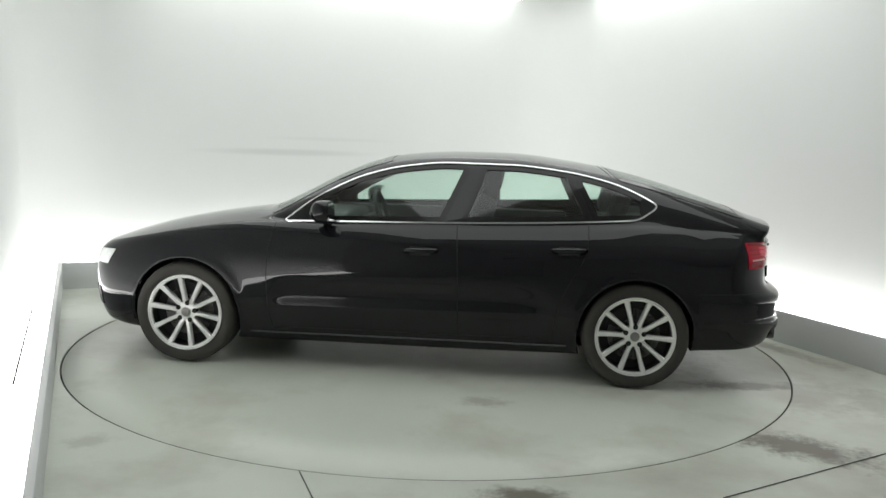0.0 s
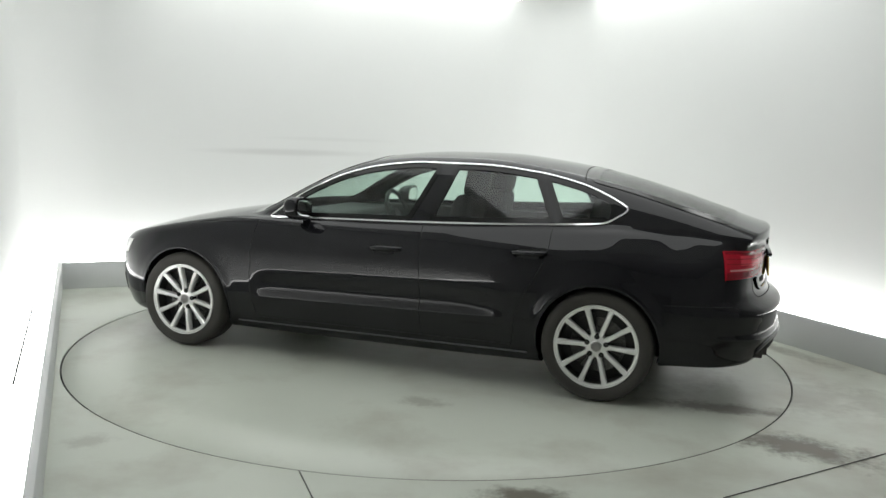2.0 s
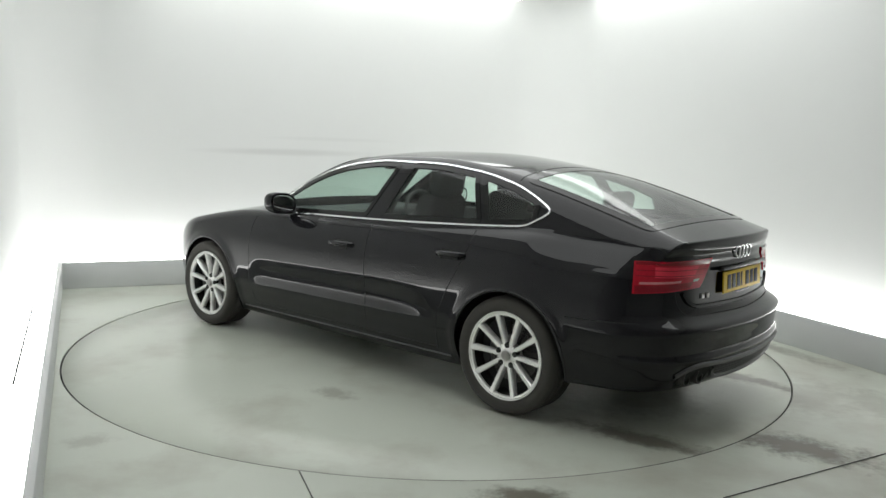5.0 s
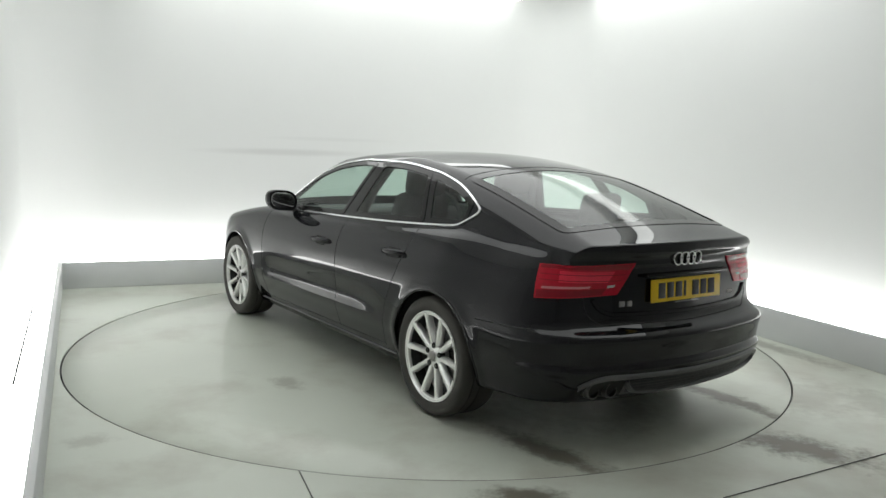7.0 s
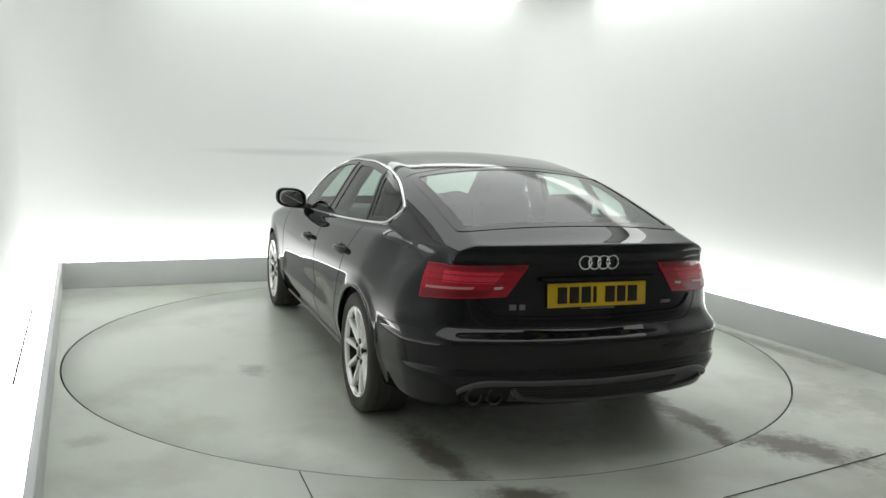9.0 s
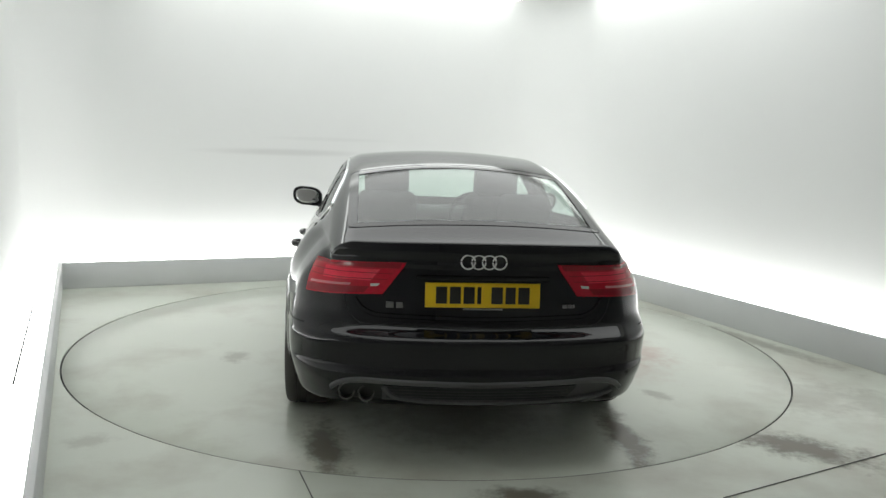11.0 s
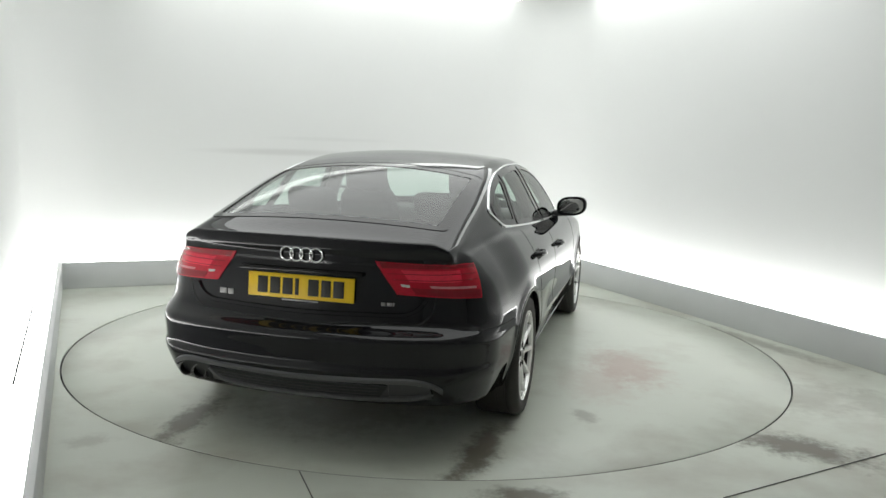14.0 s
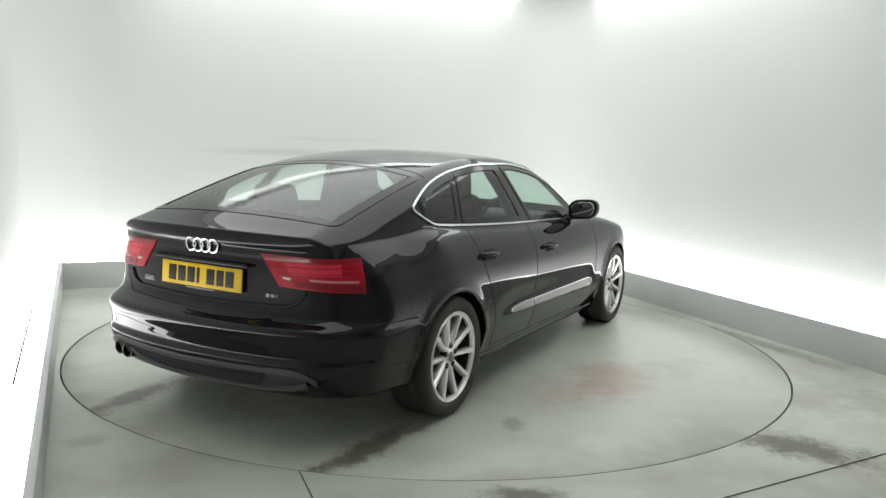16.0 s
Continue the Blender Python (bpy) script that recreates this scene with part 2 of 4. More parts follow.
# ---- the studio ----
def studio():
    uw0, uw1, vw = U_LEFT - TROUGH, U_RIGHT + TROUGH, V_BACK + TROUGH

    def setting(name, bm, mat, label, cat):
        return tagged(obj(name, bm, mat, m=ROOM), label, cat, kind="structure")

    # floor sheet with the round opening for the turntable
    bm = bmesh.new()
    inner, outer, low = [], [], []
    steps = 160
    for i in range(steps):
        a = 2 * math.pi * i / steps
        c, s = math.cos(a), math.sin(a)
        k = min((uw1 if c > 0 else -uw0) / max(abs(c), 1e-6), (vw if s > 0 else -V_FRONT) / max(abs(s), 1e-6))
        inner.append(bm.verts.new((c * (DISC_R + 0.003), s * (DISC_R + 0.003), 0)))
        low.append(bm.verts.new((c * (DISC_R + 0.003), s * (DISC_R + 0.003), -0.06)))
        outer.append(bm.verts.new((c * k, s * k, 0)))
    for i in range(steps):
        j = (i + 1) % steps
        bm.faces.new((inner[i], outer[i], outer[j], inner[j]))
        bm.faces.new((low[i], inner[i], inner[j], low[j]))
    for cu, cv in ((uw0, vw), (uw1, vw), (uw0, V_FRONT), (uw1, V_FRONT)):
        near = sorted(outer, key=lambda v: (v.co.x - cu) ** 2 + (v.co.y - cv) ** 2)[:1][0]
        near.co = (cu, cv, 0)
    fl = setting("floor", bm, FLOOR, "grey-green painted concrete floor with worn dirty patches", "floor")
    # its stains lie in the world's directions
    fl.data.transform(ROOM)
    fl.matrix_basis = Matrix.Identity(4)
    setting("pit", box(-2.6, 2.55, -2.6, 2.6, -0.12, -0.062), DARK, "dark pit below the turntable", "pit")
    # joints cut in the floor: thin dark seams
    for x0, y0, x1, y1 in ((1.26, -2.55, 2.42, -1.90), (-0.55, -2.405, -0.44, -2.70)):
        d = Vector((x1 - x0, y1 - y0, 0))
        seam = box(0, d.length, -0.0022, 0.0022, 0.0, 0.003)
        tagged(obj("floor_seam", seam, SEAM, m=Matrix.Translation((x0, y0, 0.001)) @ pose(0, 0, 0, 0, 0, math.degrees(math.atan2(d.y, d.x)))),
               "thin dark seam in the painted floor", "seam", kind="structure")
    # kerb boards
    t = 0.035
    setting("kerb_left", box(U_LEFT - t, U_LEFT, V_LEFT, V_BACK, 0, KERB_H, 0.004), KERB, "low white kerb board along the turntable bay", "kerb")
    setting("kerb_right", box(U_RIGHT, U_RIGHT + t, V_RIGHT, V_BACK, 0, KERB_H, 0.004), KERB, "low white kerb board along the turntable bay", "kerb")
    setting("kerb_back", box(U_LEFT - t, U_RIGHT + t, V_BACK + 0.002, V_BACK + t, 0, KERB_H, 0.004), KERB, "low white kerb board behind the turntable", "kerb")

    # walls: one curved-corner sheet for the three lit sides
    def wall_ring(r, n=24, out=0.0):
        pts = [(uw0 - out, V_LEFT)]
        for cu, cv, a0 in ((uw0 + r, vw - r, 180), (uw1 - r, vw - r, 90)):
            for i in range(n + 1):
                a = radians(a0 - 90 * i / n)
                pts.append((cu + (r + out) * math.cos(a), cv + (r + out) * math.sin(a)))
            if a0 == 180:
                # a short flat before the long run keeps the light even
                pts += [(cu + 0.02, vw + out), (uw1 - r - 0.02, vw + out)]
        return pts + [(uw1 + out, V_RIGHT)]

    ins = wall_ring(0.68)
    names = [("wall_west", 0, 1), ("wall_north", 1, len(ins) - 2), ("wall_east", len(ins) - 2, len(ins) - 1)]
    outs = wall_ring(0.68, out=0.08)
    for name, a, b in names:
        bm = bmesh.new()
        for sec, turn in ((ins[a:b + 1], False), (outs[a:b + 1], True)):
            lo = [bm.verts.new((u, v, 0)) for u, v in sec]
            hi = [bm.verts.new((u, v, CEIL)) for u, v in sec]
            for i in range(len(sec) - 1):
                q = (lo[i], hi[i], hi[i + 1], lo[i + 1])
                bm.faces.new(q[::-1] if turn else q)
        for k in (a, b):
            (u0, v0), (u1, v1) = ins[k], outs[k]
            bm.faces.new([bm.verts.new(c) for c in ((u0, v0, 0), (u1, v1, 0), (u1, v1, CEIL), (u0, v0, CEIL))])
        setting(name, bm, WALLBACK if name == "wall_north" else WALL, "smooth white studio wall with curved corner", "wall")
    # unseen surfaces added behind the view; their grey is for the paint's reflections
    setting("wall_added_west", box(uw0 - 0.08, uw0, V_FRONT, V_LEFT - 0.002, 0, CEIL), REARWALL, "unseen grey wall added beyond the bay's open end", "wall")
    setting("wall_added_east", box(uw1, uw1 + 0.08, V_FRONT, V_RIGHT - 0.002, 0, CEIL), REARWALL, "unseen grey wall added beyond the bay's open end", "wall")
    setting("wall_south", box(uw0, uw1, V_FRONT - 0.1, V_FRONT - 0.002, 0, CEIL), REARWALL, "unseen grey wall added to close the room", "wall")
    setting("ceiling", box(uw0 - 0.1, uw1 + 0.1, V_RIGHT, vw + 0.1, CEIL + 0.002, CEIL + 0.1), CEILING, "plain white studio ceiling", "ceiling")
    setting("ceiling_added", box(uw0 - 0.1, uw1 + 0.1, V_FRONT - 0.1, V_RIGHT - 0.002, CEIL + 0.002, CEIL + 0.1), REARWALL, "unseen grey ceiling added before the bay", "ceiling")

    # lit diffuser covers over the trough behind the kerb
    def run(name, u0, v0, u1, v1, build, label, group, length=1.5, side=1):
        d = Vector((u1 - u0, v1 - v0, 0))
        n = max(1, round(d.length / length))
        step = d.length / n
        for i in range(n):
            ob = new(name, None)
            ob.matrix_basis = ROOM @ Matrix.Translation(Vector((u0, v0, 0)) + d.normalized() * (i * step)) @ pose(0, 0, 0, 0, 0, math.degrees(math.atan2(d.y, d.x)))
            ob["wall"] = side
            build(ob, step)
            del ob["wall"]
            tagged(ob, label, "light", group)

    def cove(ob, step):
        part("tray", box(0.0, step - 0.004, -0.125, 0.125, 0.0, 0.13, 0.004), KERB, ob)
        # nearly flat cover just below the top of the kerb
        bm = box(0.002, step - 0.006, -0.122, 0.122, -0.008, 0.008, 0.003)
        for v in bm.verts:
            v.co.z += 0.205 + v.co.y * 0.10
        part("diffuser", bm, LIGHT_LOW, ob, "glowing white diffuser")
        v0 = (ROOM.inverted() @ ob.matrix_basis.translation).y
        lo, hi = max(0.0, -1.0 - v0), min(step, 1.5 - v0)
        if ob["wall"] == 2 and hi > lo:
            # the open joint along the cover
            bm = box(lo, hi, -0.0105, -0.001, -0.002, 0.0105)
            for v in bm.verts:
                v.co.z += 0.205 + v.co.y * 0.10
            part("cover_joint", bm, DARK, ob, "thin dark joint in the cover")
        for q in (0.15, step - 0.15):
            part("bracket", box(q - 0.006, q + 0.006, -0.11, 0.11, 0.128, 0.165, 0.002), KERB, ob)

    def batten(ob, step):
        part("body", box(0.01, step - 0.01, -0.12, 0.12, CEIL - 0.15, CEIL - 0.11, 0.004), KERB, ob)
        part("diffuser", box(0.02, step - 0.02, -0.17, 0.17, CEIL - 0.205, CEIL - 0.152, 0.02, 3), LIGHT_HIGH, ob, "glowing white diffuser")
        for q in (0.1, step - 0.1):
            part("hanger", tube([(q, 0, CEIL - 0.11), (q, 0, CEIL)], 0.008), STEEL, ob)

    lab = "glowing white cove light lying behind the kerb"
    run("cove_light", uw0 + 0.14, V_LEFT, uw0 + 0.14, vw - 0.40, cove, lab, "cove lights", side=2)
    run("cove_light", uw0 + 0.33, vw - 0.150, uw1 - 0.33, vw - 0.150, cove, lab, "cove lights")
    run("cove_light", uw1 - 0.14, vw - 0.40, uw1 - 0.14, V_RIGHT, cove, lab, "cove lights")
    lab = "white diffused batten hung under the ceiling by the wall"
    run("ceiling_batten", uw0 + 1.1, vw - 0.20, uw1 - 0.62, vw - 0.20, batten, lab, "battens")
    run("ceiling_batten", uw1 - 0.20, vw - 0.62, uw1 - 0.20, vw - 4.0, batten, lab, "battens")

    # broad glowing panel, out of view, added to fill the bay from above
    def fill_panel(ob, step):
        part("frame", box(0.0, step - 0.01, -2.12, 2.12, CEIL - 0.035, CEIL, 0.004), KERB, ob)
        part("diffuser", box(0.03, step - 0.04, -2.09, 2.09, CEIL - 0.045, CEIL - 0.0355, 0.003), LIGHT_CEIL, ob, "softly glowing face of the added fill panel")
    run("ceiling_fill", 0.20, -2.6, 0.20, 2.55, fill_panel, "broad unseen glowing fill panel added over the turntable", "ceiling lights", 6.0)


def turntable():
    ob = new("turntable", None)
    tagged(ob, "round grey-green painted turntable with tyre marks", "turntable")
    part("deck", lathe([(0.0, 0.0), (0.6, 0.0), (1.4, 0.0), (2.0, 0.0), (DISC_R - 0.012, 0.0), (DISC_R - 0.008, -0.003), (DISC_R - 0.008, -0.05), (0.0, -0.05)], "Z", 180), DISC, ob)
    part("rim", lathe([(DISC_R - 0.0075, -0.003), (DISC_R - 0.001, -0.003), (DISC_R - 0.001, -0.05), (DISC_R - 0.0075, -0.05)], "Z", 180, True), DARK, ob, "dark rubber edge")
    return ob


studio()
table = turntable()


# ---- the car's skin: x forward, y to its left, z up, origin on the ground midway between the axles ----
def curve(knots, soft=0.03, n=3000):
    """A smooth function through (position, value) knots."""
    k = sorted(knots)
    xs, ys = np.array([a for a, _ in k]), np.array([b for _, b in k])
    h, d = np.diff(xs), np.diff(ys) / np.diff(xs)
    m = np.zeros(len(xs))
    for i in range(1, len(xs) - 1):
        if d[i - 1] * d[i] > 0:
            w1, w2 = 2 * h[i] + h[i - 1], h[i] + 2 * h[i - 1]
            m[i] = (w1 + w2) / (w1 / d[i - 1] + w2 / d[i])
    m[0], m[-1] = d[0], d[-1]
    pad = 4 * soft
    X = np.linspace(xs[0] - pad, xs[-1] + pad, n)
    i = np.clip(np.searchsorted(xs, X) - 1, 0, len(h) - 1)
    t = (X - xs[i]) / h[i]
    tc = np.clip(t, 0, 1)
    Y = ((1 + 2 * tc) * (1 - tc) ** 2 * ys[i] + tc * (1 - tc) ** 2 * h[i] * m[i] + tc ** 2 * (3 - 2 * tc) * ys[i + 1] + tc ** 2 * (tc - 1) * h[i] * m[i + 1])
    Y += np.where(t < 0, (t * h[i]) * m[0], 0) + np.where(t > 1, ((t - 1) * h[i]) * m[-1], 0)
    if soft:
        step = X[1] - X[0]
        r = int(3 * soft / step)
        w = np.exp(-0.5 * (np.arange(-r, r + 1) * step / soft) ** 2)
        Y = np.convolve(np.pad(Y, r, mode="reflect", reflect_type="odd"), w / w.sum(), mode="valid")
    return lambda q: np.interp(q, X, Y)


AXLE, WHEEL_R, HUB_Z, ARCH_R = 1.405, 0.322, 0.322, 0.358
# centre line from the bonnet over the roof to the tail lip
TOP = curve([(1.45, 0.80), (1.25, 0.87), (1.08, 0.945), (0.796, 1.085), (0.631, 1.175), (0.426, 1.272), (0.222, 1.338), (0.0, 1.370), (-0.25, 1.386), (-0.58, 1.388),
             (-0.98, 1.352), (-1.374, 1.283), (-1.768, 1.178), (-2.10, 1.072), (-2.28, 1.012), (-2.40, 0.985)], 0.05)
CROWN = curve([(1.3, 0.16), (0.6, 0.17), (0.0, 0.12), (-0.8, 0.12), (-1.4, 0.14), (-2.0, 0.12), (-2.4, 0.07)], 0.1)
DECK = curve([(2.4, 0.60), (2.25, 0.675), (2.08, 0.745), (1.69, 0.855), (1.26, 0.93), (1.05, 0.955), (0.8, 0.965), (0.4, 0.972), (-0.27, 0.992), (-0.96, 1.022), (-1.5, 1.035),
              (-2.0, 1.005), (-2.35, 0.97)], 0.06)
DECKFALL = curve([(2.3, 0.10), (1.5, 0.08), (0.8, 0.07), (-0.5, 0.07), (-1.5, 0.07), (-2.3, 0.06)], 0.1)
PLAN = curve([(2.5, 0.68), (2.2, 0.79), (1.9, 0.865), (1.4, 0.912), (0.7, 0.918), (0.0, 0.918), (-0.7, 0.922), (-1.4, 0.922), (-1.9, 0.878), (-2.2, 0.822), (-2.5, 0.75)], 0.1)
SIDE = curve([(0.10, -0.16), (0.18, -0.095), (0.24, -0.060), (0.30, -0.036), (0.36, -0.018), (0.40, -0.006), (0.43, -0.002), (0.50, 0.0), (0.58, 0.0), (0.66, -0.001), (0.74, -0.007), (0.80, -0.020),
              (0.86, -0.044), (0.92, -0.082), (1.0, -0.14), (1.1, -0.22)], 0.014)
BELT_Y = curve([(1.3, 0.74), (1.0, 0.765), (0.8, 0.778), (0.5, 0.797), (0.0, 0.81), (-0.5, 0.81), (-1.0, 0.792), (-1.5, 0.748), (-1.9, 0.70), (-2.2, 0.675), (-2.4, 0.66)], 0.08)
BELT_Z = curve([(1.3, 0.91), (0.8, 0.922), (0.44, 0.930), (-0.27, 0.954), (-0.96, 0.984), (-1.4, 1.00), (-2.4, 0.96)], 0.08)
TUMBLE = curve([(1.3, 0.40), (0.5, 0.44), (0.0, 0.46), (-0.8, 0.48), (-1.5, 0.52), (-2.4, 0.60)], 0.1)
GH_LOW = curve([(1.3, 0.88), (-1.6, 0.90), (-2.1, 0.90), (-2.4, 0.90)], 0.05)
TAIL = curve([(0.10, -2.20), (0.20, -2.285), (0.27, -2.33), (0.35, -2.376), (0.40, -2.398), (0.428, -2.403), (0.447, -2.386), (0.50, -2.391), (0.570, -2.404), (0.584, -2.394), (0.608, -2.352), (0.636, -2.318), (0.668, -2.307),
              (0.72, -2.303), (0.85, -2.298), (0.90, -2.290), (0.93, -2.288), (0.952, -2.303), (0.97, -2.308), (1.05, -2.308)], 0.006)
NOSE = curve([(0.10, 2.14), (0.22, 2.22), (0.35, 2.262), (0.50, 2.275), (0.60, 2.265), (0.70, 2.22), (0.80, 2.15)], 0.02)
BOTTOM = curve([(2.4, 0.20), (1.8, 0.180), (0.9, 0.150), (-0.9, 0.165), (-1.75, 0.235), (-2.1, 0.25), (-2.4, 0.265)], 0.05)
WAVE = curve([(2.2, 0.66), (1.9, 0.71), (1.4, 0.755), (0.9, 0.735), (0.3, 0.725), (-0.4, 0.745), (-0.9, 0.785), (-1.4, 0.825), (-1.9, 0.835), (-2.4, 0.83)], 0.08)


def fillet(a, b, r):
    return np.where((a > -r) & (b > -r), np.sqrt(np.maximum(a + r, 0) ** 2 + np.maximum(b + r, 0) ** 2) - r, np.maximum(a, b))


def ease(t):
    t = np.clip(t, 0, 1)
    return t * t * (3 - 2 * t)


def skin(x, y, z):
    """Below zero inside the body, above zero outside."""
    y = np.abs(y)
    wave = WAVE(x)
    side = PLAN(x) + SIDE(z)
    # shoulder crease and swelling over the wheels
    side = side + 0.003 * ease((wave - z) / 0.04 + 0.5) * np.exp(-np.maximum(wave - z, 0) / 0.30)
    # ledge along the lower doors and the step over the rear bumper
    t = z - (0.418 - 0.022 * x)
    span = np.clip((x + 0.97) / 1.86, 0.0, 1.0)
    lens = np.sqrt(1 - (1 - np.clip(3.0 * span, 0, 1)) ** 2) * np.sqrt(1 - (1 - np.clip((1 - span) / 0.12, 0, 1)) ** 2)
    rise = 0.014 + 0.060 * lens
    step_in = np.clip(t / rise, 0, 1)
    fade = ease(4.5 * span) * ease((1 - span) / 0.08)
    side = side - 0.0125 * fade * (step_in * (1.5 - 0.5 * step_in ** 2)) * (1 - ease((t - rise) / 0.125))
    side = side - 0.13 * np.maximum(z - 0.56, 0) * ease((-1.40 - x) / 0.4) + 0.004 * ease((-1.40 - x) / 0.6)
    side = side + 0.006 * (1 - ease((z - 0.545) / 0.03)) * ease((z - 0.38) / 0.16) * ease((-1.70 - x) / 0.5)
    for ax in (AXLE, -AXLE):
        rr = np.hypot(x - ax, z - HUB_Z)
        side = side + 0.008 * np.exp(-((rr - 0.368) / 0.032) ** 2) * (z > 0.1)
    low = fillet(y - side, TAIL(z) + 0.21 * y ** 2 + 0.22 * y ** 6 - x, 0.14)
    low = fillet(low, x - (NOSE(z) - 0.33 * y ** 2 - 0.25 * y ** 6), 0.20)
    low = fillet(low, z - (DECK(x) - DECKFALL(x) * y ** 2), 0.045)
    low = fillet(low, BOTTOM(x) - z, 0.03)
    over = np.maximum(z - BELT_Z(x), 0)
    gh = fillet(y - (BELT_Y(x) - TUMBLE(x) * over - 0.10 * over ** 2), z - (TOP(x) - CROWN(x) * y ** 2), 0.085)
    gh = fillet(gh, TAIL(z) + 0.21 * y ** 2 + 0.22 * y ** 6 - x, 0.010)
    gh = fillet(gh, GH_LOW(x) - z, 0.008)
    return -fillet(-low, -gh, 0.022)


def cast(o, d, far=1.7):
    """Where rays from inside leave the skin."""
    lo, hi = np.full(len(o), 0.02), np.full(len(o), far)
    for _ in range(26):
        mid = (lo + hi) / 2
        p = o + d * mid[:, None]
        out = skin(p[:, 0], p[:, 1], p[:, 2]) > 0
        hi, lo = np.where(out, mid, hi), np.where(out, lo, mid)
    return o + d * lo[:, None]


def normals(p, e=0.003):
    g = np.empty_like(p)
    for k in range(3):
        a, b = p.copy(), p.copy()
        a[:, k] += e
        b[:, k] -= e
        g[:, k] = skin(*a.T) - skin(*b.T)
    return g / np.maximum(np.linalg.norm(g, axis=1), 1e-9)[:, None]


def onto_side(q, s=1):
    """(x, z) pairs to the flank; s 1: the left one."""
    q = np.asarray(q, float)
    o = np.stack([q[:, 0], np.zeros(len(q)), q[:, 1]], 1)
    return cast(o, np.tile([0.0, float(s), 0.0], (len(q), 1)))


def onto_top(q):
    """(x, y) pairs to the upper side."""
    q = np.asarray(q, float)
    o = np.stack([q[:, 0], q[:, 1], np.full(len(q), 0.62)], 1)
    return cast(o, np.tile([0.0, 0.0, 1.0], (len(q), 1)))


def onto_tail(q):
    """(y, z) pairs to the tail."""
    q = np.asarray(q, float)
    o = np.stack([np.full(len(q), -1.5), q[:, 0], q[:, 1]], 1)
    return cast(o, np.tile([-1.0, 0.0, 0.0], (len(q), 1)))


def round_end(q, end=-1):
    """(degrees round the corner, z) pairs to the tail (end -1) or nose (1) and its corners."""
    q = np.asarray(q, float)
    a = np.radians(q[:, 0])
    o = np.stack([np.full(len(q), 1.7 * end), np.zeros(len(q)), q[:, 1]], 1)
    return cast(o, np.stack([end * np.cos(a), np.sin(a), np.zeros(len(q))], 1))


def plain_mesh(name, verts, faces, mat, parent, label="", vn=None):
    me = bpy.data.meshes.new(name)
    me.from_pydata([tuple(v) for v in verts], [], [tuple(f) for f in faces])
    me.shade_smooth()
    if vn is None:
        me.set_sharp_from_angle(angle=radians(40))
    else:
        me.normals_split_custom_set_from_vertices([tuple(n) for n in vn])
    me.materials.append(mat)
    ob = new(name, me)
    ob.parent = parent
    if label:
        tagged(ob, label)
    return ob


def patch(name, fn, grid, mat, parent, proud=0.003, thick=0.008, label="", flip=False):
    """A panel that lies on the skin: grid[i][j] are pairs for fn; it has a rim of its own."""
    g = np.asarray(grid, float)
    a, b = g.shape[:2]
    p = fn(g.reshape(-1, 2))
    n = normals(p)
    top, under = p + n * proud, p + n * (proud - thick)
    idx = np.arange(a * b).reshape(a, b)
    faces = [(idx[i, j], idx[i + 1, j], idx[i + 1, j + 1], idx[i, j + 1]) for i in range(a - 1) for j in range(b - 1)]
    rim = list(idx[0, :]) + list(idx[1:, -1]) + list(idx[-1, -2::-1]) + list(idx[-2:0:-1, 0])
    mid = faces[-1]
    c = np.cross(top[mid[1]] - top[mid[0]], top[mid[3]] - top[mid[0]])
    inward = np.dot(c, n[mid[0]]) < 0
    if inward:
        faces = [f[::-1] for f in faces]
    m = len(rim)
    low0, edge0 = a * b, a * b + m
    verts = np.concatenate([top, under[rim], top[rim]])
    side = [(edge0 + k, edge0 + (k + 1) % m, low0 + (k + 1) % m, low0 + k) for k in range(m)]
    if not inward:
        side = [f[::-1] for f in side]
    return plain_mesh(name, verts, faces + side, mat, parent, label)


def ribbon(name, fn, line, width, mat, parent, proud=0.004, thick=0.008, closed=True, label="", shift=0.0, rounded=True):
    """A strip of that width along a line of pairs on the skin."""
    q = np.asarray(line, float)
    nx = (np.roll(q, -1, 0) - np.roll(q, 1, 0)) if closed else np.gradient(q, axis=0)
    nx = nx / np.maximum(np.linalg.norm(nx, axis=1), 1e-9)[:, None]
    nx = np.stack([-nx[:, 1], nx[:, 0]], 1)
    mid = q + nx * shift
    p = fn(mid)
    n = normals(p)
    e1 = fn(mid + nx * width / 2)
    across = e1 - p
    across -= n * np.sum(across * n, 1)[:, None]
    across /= np.maximum(np.linalg.norm(across, axis=1), 1e-9)[:, None]
    sec = [(-0.5, proud - thick), (-0.5, proud * 0.6), (-0.36, proud), (0.36, proud), (0.5, proud * 0.6), (0.5, proud - thick)] if rounded else \
        [(-0.5, proud - thick), (-0.5, proud), (0.5, proud), (0.5, proud - thick)]
    k = len(sec)
    verts = np.concatenate([p + across * (w * width) + n * h for w, h in sec])
    m = len(q)
    faces = []
    for s in range(k - 1):
        for i in range(m if closed else m - 1):
            j = (i + 1) % m
            faces.append((s * m + i, s * m + j, (s + 1) * m + j, (s + 1) * m + i))
    mid_face = faces[(k // 2 - 1) * (m if closed else m - 1)]
    c = np.cross(verts[mid_face[1]] - verts[mid_face[0]], verts[mid_face[3]] - verts[mid_face[0]])
    if np.dot(c, n[mid_face[0] % m]) < 0:
        faces = [f[::-1] for f in faces]
    return plain_mesh(name, verts, faces, mat, parent, label)


def along(fn, a, b, n):
    return [fn(a + (b - a) * i / (n - 1)) for i in range(n)]


